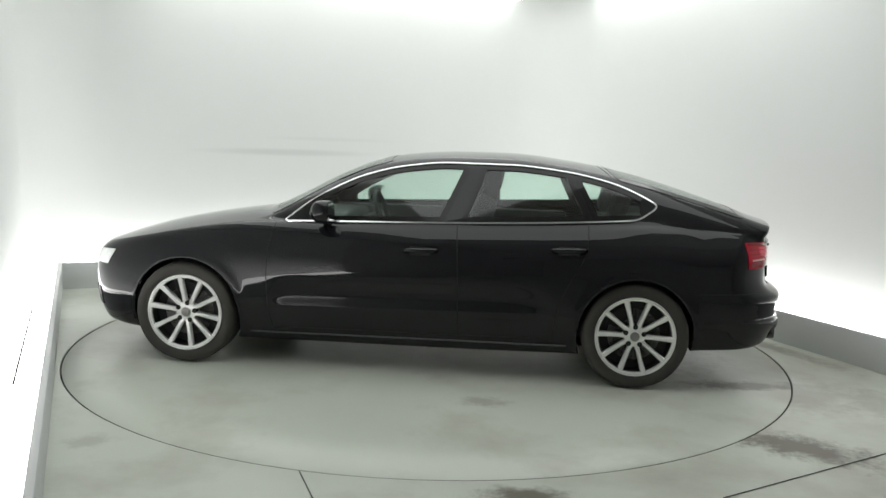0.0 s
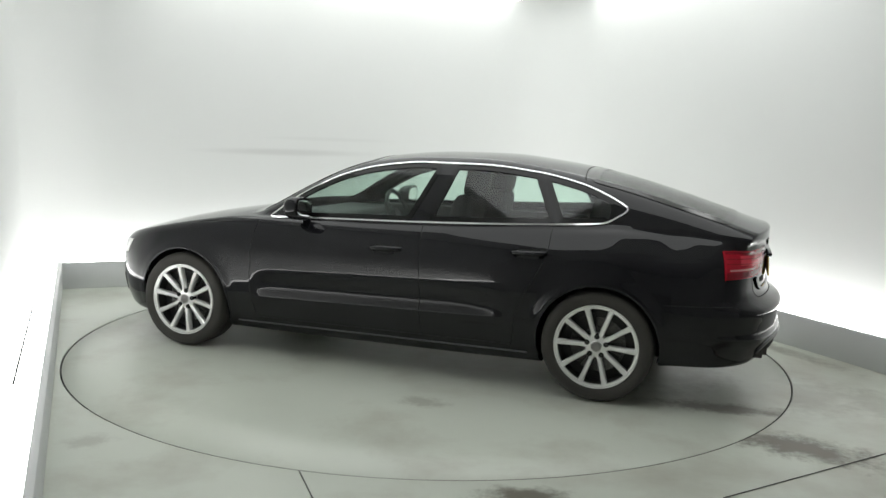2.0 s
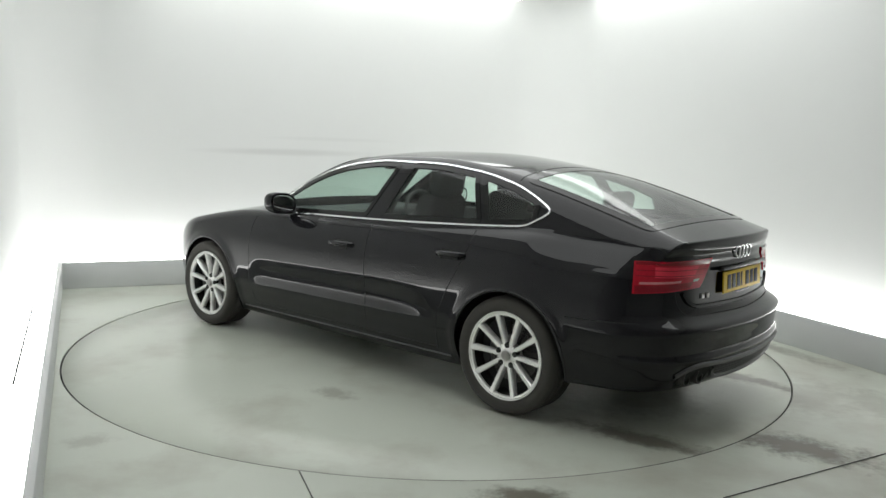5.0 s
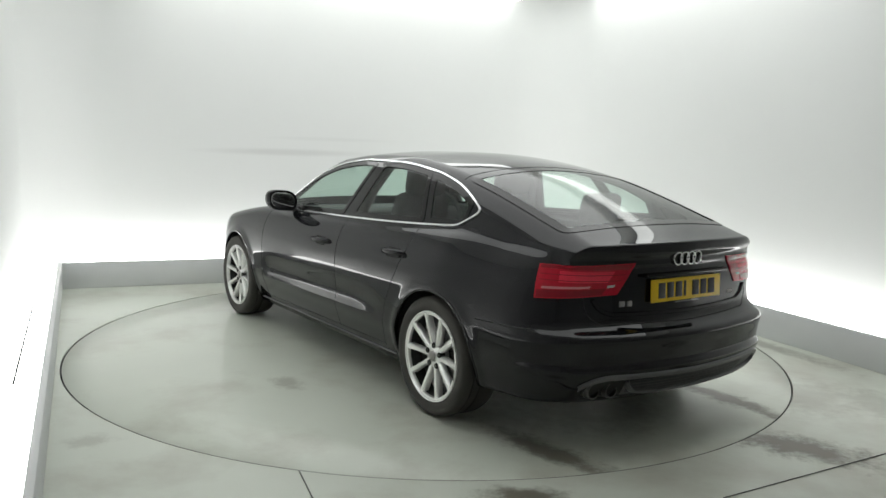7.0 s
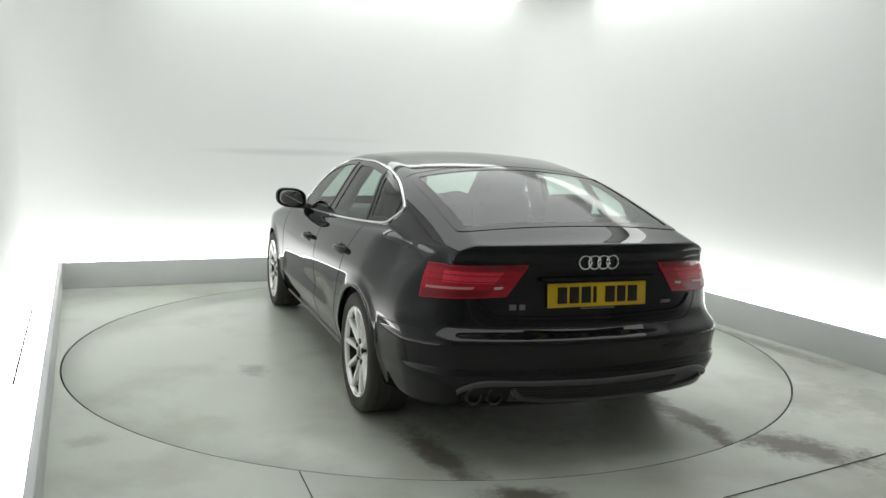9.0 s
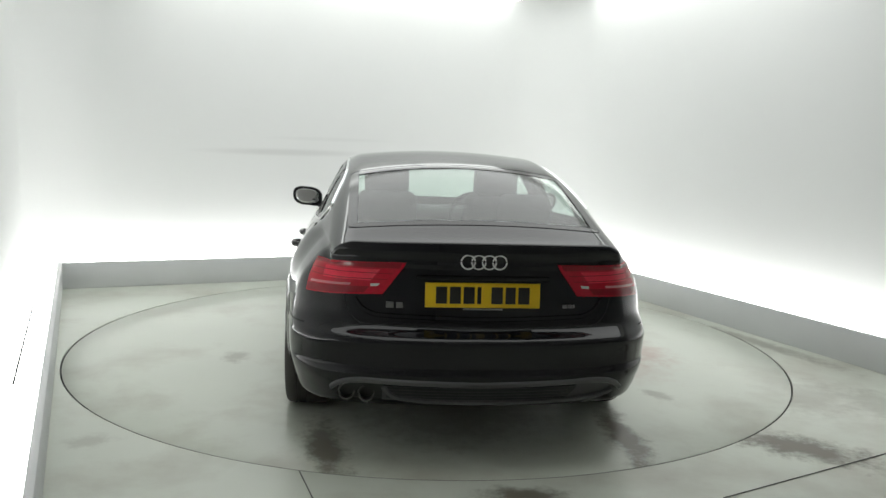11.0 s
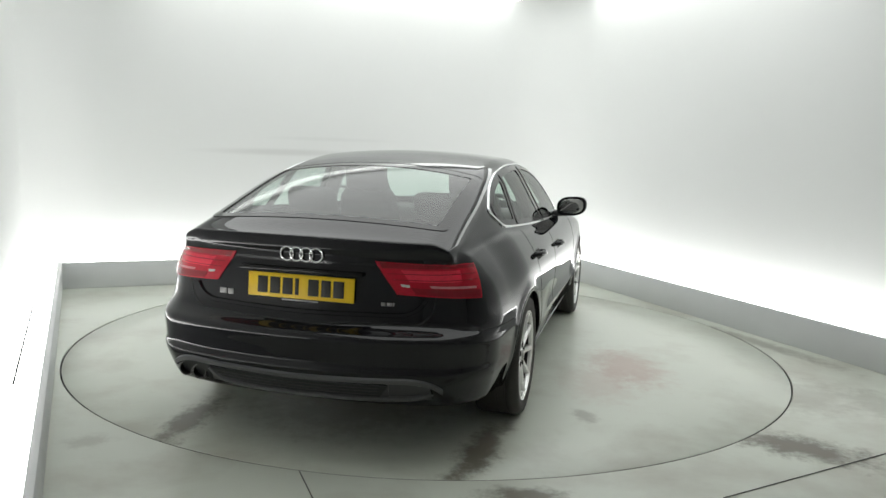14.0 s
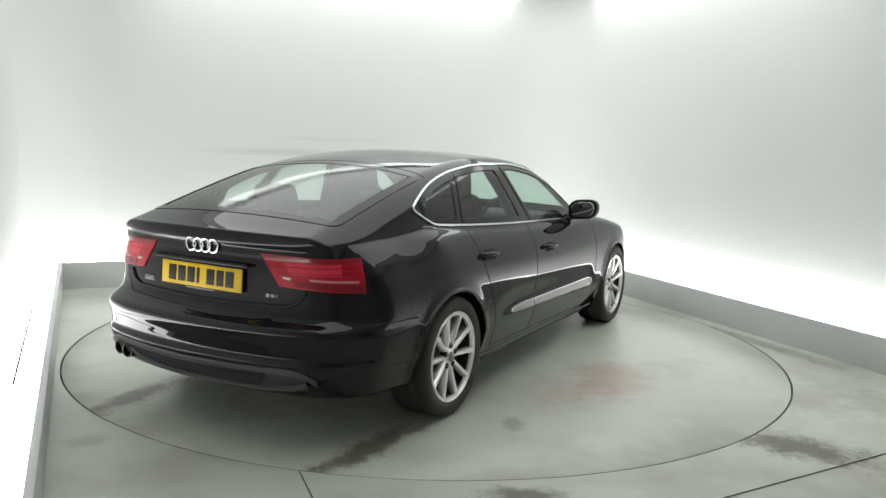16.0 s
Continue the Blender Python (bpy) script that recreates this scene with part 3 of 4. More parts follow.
def resample(pts, n, closed=False, rounds=0):
    """Even steps along a line of pairs, with its corners eased."""
    p = np.asarray(pts, float)
    if closed:
        p = np.concatenate([p, p[:1]])
    s = np.concatenate([[0], np.cumsum(np.linalg.norm(np.diff(p, axis=0), axis=1))])
    t = np.linspace(0, s[-1], n, endpoint=not closed)
    out = np.stack([np.interp(t, s, p[:, 0]), np.interp(t, s, p[:, 1])], 1)
    for _ in range(rounds):
        nb = (np.roll(out, 1, 0) + np.roll(out, -1, 0)) / 2
        if not closed:
            nb[0], nb[-1] = out[0], out[-1]
        out = (out + nb) / 2
    return out


# side window outline: upper and lower edges over x
DLO_TOP = curve([(0.80, 0.918), (0.653, 1.038), (0.471, 1.146), (0.306, 1.220), (0.051, 1.285), (-0.238, 1.314), (-0.595, 1.314), (-0.95, 1.284), (-1.233, 1.226), (-1.396, 1.166), (-1.53, 1.098)], 0.0)
DLO_LOW = curve([(0.80, 0.918), (0.444, 0.930), (-0.266, 0.954), (-0.956, 0.984), (-1.261, 1.000), (-1.36, 1.006)], 0.0)


def inside(q, poly):
    x, z = q[:, 0], q[:, 1]
    r = np.zeros(len(q), bool)
    for i in range(len(poly)):
        (x0, z0), (x1, z1) = poly[i - 1], poly[i]
        with np.errstate(divide="ignore", invalid="ignore"):
            r ^= ((z0 > z) != (z1 > z)) & (x < (x1 - x0) * (z - z0) / (z1 - z0) + x0)
    return r


def dlo_outline(n=260):
    xs = np.linspace(0.80, -1.50, 90)
    up = [(x, float(DLO_TOP(x))) for x in xs] + [(-1.525, 1.100), (-1.515, 1.085)]
    lo = [(-1.43, 1.030), (-1.40, 1.012)] + [(x, float(DLO_LOW(x))) for x in np.linspace(-1.33, 0.77, 60)]
    return resample(up + lo, n, True, 3)


def window_poly(x0, x1, lean0, lean1, inset=0.022):
    """Opening between two leaning uprights, x0 in front, inside the outline. Uprights are given at z 1.1."""
    def edge(x, lean, up):
        for _ in range(8):
            z = float((DLO_TOP if up else DLO_LOW)(edge_x[0])) + (-inset if up else inset)
            edge_x[0] = x + lean * (z - 1.1)
        return edge_x[0]
    edge_x = [x0]
    a_up = edge(x0, lean0, True)
    edge_x = [x0]
    a_lo = edge(x0, lean0, False)
    edge_x = [x1]
    b_up = edge(x1, lean1, True)
    edge_x = [x1]
    b_lo = edge(x1, lean1, False)
    up = [(x, float(DLO_TOP(x)) - inset) for x in np.linspace(a_up, b_up, 50)]
    lo = [(x, float(DLO_LOW(x)) + inset) for x in np.linspace(b_lo, a_lo, 50)]
    return up, lo


FRONT_WIN = window_poly(0.66, -0.255, 0.0, -0.44)
REAR_WIN = window_poly(-0.385, -1.05, -0.36, 0.50)
QUARTER_WIN = window_poly(-1.105, -1.43, 0.50, 0.0)
SIDE_WINDOWS = [FRONT_WIN, REAR_WIN, QUARTER_WIN]


def screen_poly(front):
    """Windscreen or hatch glass outline in (x, y)."""
    ys = np.linspace(-1, 1, 41)
    if front:
        base = [(1.02 - 0.30 * (w * 0.66) ** 2, w * 0.66) for w in ys]
        head = [(0.22 - 0.14 * (w * 0.53) ** 2, w * 0.53) for w in ys[::-1]]
    else:
        base = [(-2.085 + 0.10 * (w * 0.585) ** 2, w * 0.585) for w in ys]
        head = [(-1.262 - 0.10 * (w * 0.575) ** 2, w * 0.575) for w in ys[::-1]]
    return resample(base + head, 240, True, 4)


WINDSCREEN, HATCHGLASS = screen_poly(True), screen_poly(False)


def shell(car):
    """The painted panels: one smooth skin, parted along the shut lines, open at windows and wheels."""
    # finer steps where the greenhouse and shoulder are
    phi = np.radians(np.concatenate([np.linspace(-90, -27, 40, endpoint=False), np.linspace(-27, 14, 110, endpoint=False), np.linspace(14, 90, 90)]))
    nphi = len(phi)
    stations = [(-1.7, b) for b in np.radians(np.linspace(90, 0, 120, endpoint=False))] + [(x, 0.0) for x in np.linspace(-1.7, 1.7, 250)] + \
        [(1.7, -b) for b in np.radians(np.linspace(0, 90, 40)[1:])]
    ax = np.array([s for s, _ in stations])
    be = np.array([b for _, b in stations])
    A, P = np.meshgrid(np.arange(len(stations)), phi, indexing="ij")
    A, P = A.ravel(), P.ravel()
    o = np.stack([ax[A], np.zeros(len(A)), np.full(len(A), 0.62)], 1)
    cb, sb = np.cos(be[A]), np.sin(be[A])
    d = np.stack([-sb, cb * np.cos(P), cb * np.sin(P)], 1)
    v = cast(o, d)
    # draw the mesh lines onto the wheel arch edge
    for axle in (AXLE, -AXLE):
        r = np.hypot(v[:, 0] - axle, v[:, 2] - HUB_Z)
        near = (np.abs(r - ARCH_R) < 0.011) & (v[:, 1] > 0.6) & (v[:, 2] > 0.17)
        k = np.where(near)[0]
        s = ARCH_R / r[k]
        q = np.stack([axle + (v[k, 0] - axle) * s, HUB_Z + (v[k, 2] - HUB_Z) * s], 1)
        v[k] = onto_side(q)
    n = normals(v)
    N = len(stations)
    idx = np.arange(N * nphi).reshape(N, nphi)
    f = np.stack([idx[:-1, :-1], idx[1:, :-1], idx[1:, 1:], idx[:-1, 1:]], -1).reshape(-1, 4)
    c = v[f].mean(1)
    keep = np.ones(len(f), bool)
    flank = c[:, 1] > 0.42
    for up, lo in SIDE_WINDOWS:
        keep &= ~(flank & inside(c[:, [0, 2]], up + lo))
    upper = c[:, 2] > 0.93
    for poly in (WINDSCREEN, HATCHGLASS):
        keep &= ~(upper & inside(c[:, :2], [tuple(p) for p in poly]))
    for axle in (AXLE, -AXLE):
        keep &= ~((np.hypot(c[:, 0] - axle, c[:, 2] - HUB_Z) < ARCH_R) & (c[:, 1] > 0.60))
    x, y, z = c.T
    greenhouse = z > np.where(x > 0.8, DECK(x) - DECKFALL(x) * y ** 2 + 0.005, BELT_Z(x))
    bonnet = (x > 0.95) & (y < 0.70) & (z > DECK(x) - DECKFALL(x) * y ** 2 - 0.03)
    tail_panel = (x < -1.20) & (z > 0.60) & (y < np.where(z > 0.95, 0.63, 0.60)) & ((z > 0.9) | (x < -2.1))
    rear_bump = (x < -1.62) & (z < 0.60)
    front_bump = (x > 1.75) & (z < 0.62)
    sill = z < 0.25
    door_f = (x < 0.86) & (x > -0.32)
    door_r = (x <= -0.32) & (x > -1.06) & (np.hypot(x + AXLE, z - HUB_Z) > 0.42)
    kind = np.full(len(f), 0)
    kind[x <= -0.3] = 7
    kind[door_r & ~greenhouse] = 6
    kind[door_f & ~greenhouse] = 5
    kind[sill] = 8
    kind[rear_bump] = 4
    kind[front_bump] = 3
    kind[greenhouse & (x < 1.0)] = 9
    kind[tail_panel] = 2
    kind[bonnet] = 1
    names = ["front_wing", "bonnet", "tailgate", "front_bumper", "rear_bumper", "front_door", "rear_door", "rear_wing", "sill", "roof"]
    middle = {1, 2, 3, 4, 9}
    made = {}
    for k, name in enumerate(names):
        sel = f[keep & (kind == k)]
        if not len(sel):
            continue
        used, inv = np.unique(sel, return_inverse=True)
        g = inv.reshape(-1, 4)
        vv, nn = v[used], n[used]
        mv, mn = vv * [1, -1, 1], nn * [1, -1, 1]
        quads = [tuple(dict.fromkeys(q)) for q in g.tolist()]
        if k in middle:
            allq = [q[::-1] for q in quads] + [tuple(i + len(vv) for i in q) for q in quads]
            ob = plain_mesh(name, np.concatenate([vv, mv]), allq, PAINT, car, vn=np.concatenate([nn, mn]))
            made[name] = ob
        else:
            for s, (a, b, qs) in enumerate(((vv, nn, [q[::-1] for q in quads]), (mv, mn, quads))):
                made[name + str(s)] = plain_mesh(name, a, qs, PAINT, car, vn=b)
    return made


def strip_grid(up, lo, n=8, grow=0.0):
    up, lo = np.asarray(up), np.asarray(lo)[::-1]
    t = np.linspace(-grow, 1 + grow, n)[:, None, None]
    return up[None] * (1 - t) + lo[None] * t


def fan_grid(poly, n=14):
    """Rows across a closed outline, from its middle outwards."""
    p = np.asarray(poly)
    c = p.mean(0)
    t = np.linspace(0.0, 1.0, n)[:, None, None]
    g = c + (p[None] - c) * t
    return np.concatenate([g, g[:, :1]], 1)


def windows(car, panels):
    names = ["front_window", "rear_window", "quarter_window"]
    for s in (1, -1):
        side = 0 if s > 0 else 1
        for nm, (up, lo), owner in zip(names, SIDE_WINDOWS, ("front_door", "rear_door", "rear_wing")):
            fn = lambda q, s=s: onto_side(q, s)
            g = patch(nm, fn, strip_grid(up, lo, 8, 0.03), GLASS, car, 0.0005, 0.003, "tinted green side glass")
            g.visible_shadow = False
            ring = resample(np.concatenate([np.asarray(up), np.asarray(lo)]), 220, True, 2)
            ribbon("window_seal", fn, ring, 0.030, GLOSS, car, 0.0035, 0.012, True, "gloss black window seal", rounded=False)
        ribbon("window_trim", fn, dlo_outline(), 0.014, CHROME, car, 0.009, 0.014, True, "bright chrome trim round the side windows")
    for nm, poly, lab in (("windscreen", WINDSCREEN, "clear laminated windscreen"), ("hatch_glass", HATCHGLASS, "tinted hatch glass with black border")):
        g = patch(nm, onto_top, fan_grid(poly), REARGLASS if nm != "windscreen" else GLASS, car, 0.0005, 0.002, lab)
        g.visible_shadow = False
        ribbon("glass_border", onto_top, poly, 0.05, GLOSS, car, 0.0025, 0.006, True, "gloss black glass border", rounded=False)


def arches(car):
    for s in (1, -1):
        for axle in (AXLE, -AXLE):
            a = np.radians(np.linspace(-22, 202, 90))
            line = np.stack([axle + ARCH_R * np.cos(a), HUB_Z + ARCH_R * np.sin(a)], 1)
            line = line[line[:, 1] > 0.205]
            ribbon("arch_lip", lambda q: onto_side(q, s), line, 0.016, PAINT, car, 0.003, 0.03, False)
            # dark liner inside the arch
            p = onto_side(line, s)
            inner = p.copy()
            inner[:, 1] = s * 0.55
            m = len(line)
            verts = np.concatenate([p - [0, s * 0.004, 0], inner])
            hub = np.array([[axle, s * 0.55, HUB_Z]])
            verts = np.concatenate([verts, hub])
            faces = [(i, i + 1, m + i + 1, m + i) for i in range(m - 1)] + [(m + i, m + i + 1, 2 * m) for i in range(m - 1)]
            plain_mesh("wheel_liner", verts, faces, TRIM, car)


def shut_lines(car):
    """Narrow dark gaps between the panels."""
    for s in (1, -1):
        fn = lambda q, s=s: onto_side(q, s)
        front = resample([(0.84, 0.905), (0.86, 0.80), (0.875, 0.62), (0.87, 0.42), (0.84, 0.26)], 40, False, 4)
        mid = resample([(-0.30, 0.935), (-0.315, 0.75), (-0.325, 0.5), (-0.33, 0.26)], 40, False, 2)
        rear = resample([(-1.10, 0.965), (-1.10, 0.85), (-1.06, 0.74), (-0.99, 0.62), (-0.93, 0.48), (-0.90, 0.26)], 50, False, 5)
        low = resample([(0.84, 0.255), (-0.90, 0.275)], 40)
        for ln in (front, mid, rear, low):
            ribbon("shut_line", fn, ln, 0.005, DARK, car, 0.0008, 0.006, False, rounded=False)
        ribbon("shut_line", fn, resample([(-1.76, 0.597), (-2.12, 0.607)], 20), 0.005, DARK, car, 0.0008, 0.006, False, rounded=False)
    back = resample([(-0.62, 0.775), (-0.60, 0.68), (-0.55, 0.632), (0.0, 0.622), (0.55, 0.632), (0.60, 0.68), (0.62, 0.775)], 90, False, 3)
    ribbon("shut_line", onto_tail, back, 0.006, DARK, car, 0.0008, 0.006, False, rounded=False)
    roof = resample([(-1.195 - 0.05 * w * w, 0.60 * w) for w in np.linspace(-1, 1, 40)], 60)
    ribbon("shut_line", onto_top, roof, 0.008, DARK, car, 0.0008, 0.006, False, rounded=False)


# ---- the car's parts ----
def wheel(car, x, s, spin):
    """One wheel; it faces outwards along y times s."""
    m = pose(x, s * 0.803, HUB_Z, 0, 0, 0 if s > 0 else 180)
    w = part("wheel", lathe([(0.055, 0.02), (0.212, 0.02), (0.212, -0.09), (0.055, -0.09)], "Y", 40, True), CALIPER, car, "ten-spoke silver alloy wheel with black tyre", m)
    R = WHEEL_R
    part("tyre", lathe([(0.232, 0.086), (0.245, 0.104), (0.263, 0.1135), (0.288, 0.1160), (0.303, 0.112), (0.312, 0.104), (0.318, 0.090), (R, 0.072), (R, 0.060), (R - 0.006, 0.058), (R - 0.006, 0.050),
                         (R, 0.048), (R, 0.012), (R - 0.006, 0.010), (R - 0.006, 0.000), (R, -0.002), (R, -0.090), (0.312, -0.115), (0.29, -0.12), (0.232, -0.10)], "Y", 96, True), RUBBER, w, "black low-profile tyre")
    part("rim", lathe([(0.240, 0.094), (0.2435, 0.104), (0.241, 0.109), (0.235, 0.108), (0.232, 0.1015), (0.2285, 0.101), (0.226, 0.104), (0.221, 0.103), (0.2185, 0.096), (0.2185, 0.085), (0.232, 0.080)], "Y", 96, True), ALLOY, w, "polished silver rim")
    part("barrel", lathe([(0.217, 0.086), (0.215, 0.02), (0.214, -0.09), (0.229, -0.10), (0.230, 0.080)], "Y", 72, True), CALIPER, w, "dark inner barrel of the rim")
    # ten spokes from the hub to the rim
    for i in range(10):
        a = math.radians(spin) + 2 * math.pi * i / 10
        bm = bmesh.new()
        secs = []
        for r, hw, y0, y1 in ((0.046, 0.0165, 0.046, 0.082), (0.09, 0.0130, 0.050, 0.088), (0.16, 0.0142, 0.058, 0.096), (0.212, 0.0168, 0.066, 0.101), (0.2315, 0.0185, 0.076, 0.1055)):
            ring = [(-hw, y0), (-hw, y1 - 0.008), (-hw * 0.80, y1 - 0.0045), (-hw * 0.62, y1), (hw * 0.62, y1), (hw * 0.80, y1 - 0.0045), (hw, y1 - 0.008), (hw, y0)]
            secs.append([bm.verts.new((r * math.cos(a) - q * math.sin(a), y, r * math.sin(a) + q * math.cos(a))) for q, y in ring])
        for p, q in zip(secs, secs[1:]):
            for k in range(8):
                bm.faces.new((p[k], p[(k + 1) % 8], q[(k + 1) % 8], q[k]))
        bm.faces.new(secs[0])
        bm.faces.new(secs[-1][::-1])
        bmesh.ops.recalc_face_normals(bm, faces=bm.faces[:])
        part("spoke", bm, ALLOY, w)
    part("hub", lathe([(0.001, 0.092), (0.020, 0.092), (0.030, 0.089), (0.034, 0.083), (0.050, 0.083), (0.066, 0.078), (0.070, 0.068), (0.070, 0.03)], "Y", 40), ALLOY, w)
    part("hub_cap", lathe([(0.001, 0.0965), (0.022, 0.096), (0.028, 0.093), (0.029, 0.086)], "Y", 32), STEEL, w, "grey hub cap")
    for i in range(5):
        a = math.radians(spin + 18) + 2 * math.pi * i / 5
        bm = lathe([(0.001, 0.0825), (0.0145, 0.0825), (0.0158, 0.079), (0.0158, 0.05)], "Y", 10)
        bmesh.ops.translate(bm, verts=bm.verts[:], vec=(0.057 * math.cos(a), 0.006, 0.057 * math.sin(a)))
        part("bolt", bm, DARK, w)
    part("brake_disc", lathe([(0.07, 0.020), (0.160, 0.020), (0.160, -0.006), (0.07, -0.006)], "Y", 64, True), STEEL, w, "worn steel brake disc")
    bm = bmesh.new()
    for i in range(9):
        a = math.radians(60 + i * 8) if x > 0 else math.radians(20 + i * 8)
        for r, y in ((0.105, 0.034), (0.180, 0.034), (0.180, -0.03), (0.105, -0.03)):
            bm.verts.new((r * math.cos(a), y, r * math.sin(a)))
    bm.verts.ensure_lookup_table()
    for i in range(8):
        for k in range(4):
            bm.faces.new([bm.verts[j] for j in (i * 4 + k, i * 4 + (k + 1) % 4, i * 4 + 4 + (k + 1) % 4, i * 4 + 4 + k)])
    bm.faces.new([bm.verts[j] for j in (0, 1, 2, 3)])
    bm.faces.new([bm.verts[j] for j in (35, 34, 33, 32)])
    bmesh.ops.recalc_face_normals(bm, faces=bm.faces[:])
    part("brake_caliper", bm, CALIPER, w)
    return w


def lamps(car):
    for s in (1, -1):
        # tail lamp: wraps the corner, its inner end slants down
        def region(lo, hi, z0, z1, n=34, m=10):
            rows = []
            for j in range(m):
                k = j / (m - 1)
                row = []
                for i in range(n):
                    t = i / (n - 1)
                    bottom_in, top_in = lo + 7.2, lo
                    a0 = bottom_in + (top_in - bottom_in) * min(1, (z0(0) + (z1(0) - z0(0)) * k - 0.775) / 0.135)
                    a = a0 + (hi - a0) * t
                    row.append((s * a, z0(t) + (z1(t) - z0(t)) * k))
                rows.append(row)
            return rows
        full = region(31, 65, lambda t: 0.768 - 0.020 * t, lambda t: 0.913 - 0.012 * t)
        lamp_ob = patch("tail_lamp", round_end, full, RED, car, 0.006, 0.02, "red wraparound tail lamp with clear strip")
        patch("lower_lens", round_end, region(37.0, 64.4, lambda t: 0.772 - 0.019 * t, lambda t: 0.800 - 0.012 * t, m=4), REDDARK, lamp_ob, 0.0085, 0.01, "dark red lower lens")
        patch("clear_lens", round_end, region(34.5, 42.5, lambda t: 0.804 - 0.003 * t, lambda t: 0.8155 - 0.003 * t, m=3), CLEARLENS, lamp_ob, 0.009, 0.01, "clear reversing lens")
        patch("strip_lens", round_end, region(43.0, 63, lambda t: 0.801 - 0.007 * t, lambda t: 0.8115 - 0.007 * t, m=3), REDPALE, lamp_ob, 0.009, 0.01, "pale red strip")
        patch("upper_lens", round_end, region(32.3, 64.4, lambda t: 0.885, lambda t: 0.909 - 0.012 * t, m=4), REDDARK, lamp_ob, 0.0085, 0.01, "dark red upper lens")
        patch("reflector", round_end, region(38, 58, lambda t: 0.826, lambda t: 0.876, m=5), REDBRIGHT, lamp_ob, 0.0072, 0.006, "brighter red inner reflector")
        for k in range(2):
            z = 0.832 + 0.026 * k
            patch("lens_rib", round_end, region(33.2 - 0.55 * k, 64.0, lambda t: z, lambda t: z + 0.003, m=2), REDDARK, lamp_ob, 0.0078, 0.006)
        # headlamp
        rows = []
        for j in range(8):
            k = j / 7
            rows.append([(s * (38 + 37 * i / 20 - 5 * (1 - k) * i / 20), 0.580 + 0.010 * i / 20 + (0.075 + 0.025 * i / 20) * k) for i in range(21)])
        patch("headlamp", lambda q: round_end(q, 1), rows, HEADLAMP, car, 0.004, 0.015, "clear headlamp with bright inner reflector")
        # bumper side intake
        rows = [[(s * (40 + 22 * i / 16), 0.30 + 0.12 * j / 5) for i in range(17)] for j in range(6)]
        patch("bumper_intake", lambda q: round_end(q, 1), rows, TRIM, car, 0.004, 0.01, "black bumper intake")
    rows = [[(-30 + 60 * i / 24, 0.27 + 0.37 * j / 11) for i in range(25)] for j in range(12)]
    patch("front_grille", lambda q: round_end(q, 1), rows, GLOSS, car, 0.004, 0.012, "gloss black front grille")
    # number plate on the tailgate
    p = onto_tail([(0.0, 0.775)])[0]
    px = p[0] + 0.020
    m = pose(px - 0.026, 0, 0.775, 0, 4, 0)
    plate = part("number_plate", box(-0.004, 0.004, -0.26, 0.26, -0.0555, 0.0555, 0.002), YELLOW, car, "yellow number plate with dark bars", m)
    x0 = -0.212
    for w in (0.050, 0.050, 0.050, 0.018, None, 0.052, 0.046, 0.052):
        if w is None:
            x0 += 0.034
            continue
        part("bar", box(-0.0058, -0.003, -(x0 + w), -x0, -0.038, 0.038, 0.001), INK, plate)
        x0 += w + 0.012
    part("maker_bar", box(-0.0055, -0.003, -0.09, 0.09, -0.066, -0.058, 0.001), STEEL, plate)
    part("plate_lamp_rail", box(px - 0.040, px - 0.008, -0.30, 0.30, 0.842, 0.862, 0.006), GLOSS, car, "gloss black handle strip over the plate")
    # chrome rings and small script bars
    for i in range(4):
        y = 0.066 * (i - 1.5) * 0.72
        q = onto_tail([(y, 0.924)])[0]
        pts = [(q[0] - 0.008, y + 0.031 * math.cos(a), 0.924 + 0.031 * math.sin(a)) for a in np.linspace(0, 2 * math.pi, 40, endpoint=False)]
        part("badge_ring", tube(pts, 0.0048, 8, True), CHROME, car, "chrome badge ring")
    for y0, y1 in ((0.43, 0.395), (0.385, 0.355)):
        q = onto_tail([((y0 + y1) / 2, 0.722)])[0]
        part("script_bar", box(q[0] - 0.006, q[0] + 0.006, y1, y0, 0.708, 0.734, 0.002), STEEL, car, "small chrome lettering bar")
    for y0, y1 in ((-0.375, -0.397), (-0.401, -0.423), (-0.427, -0.435)):
        q = onto_tail([((y0 + y1) / 2, 0.722)])[0]
        part("script_bar", box(q[0] - 0.006, q[0] + 0.006, y1, y0, 0.713, 0.729, 0.002), STEEL, car, "small chrome lettering bar")


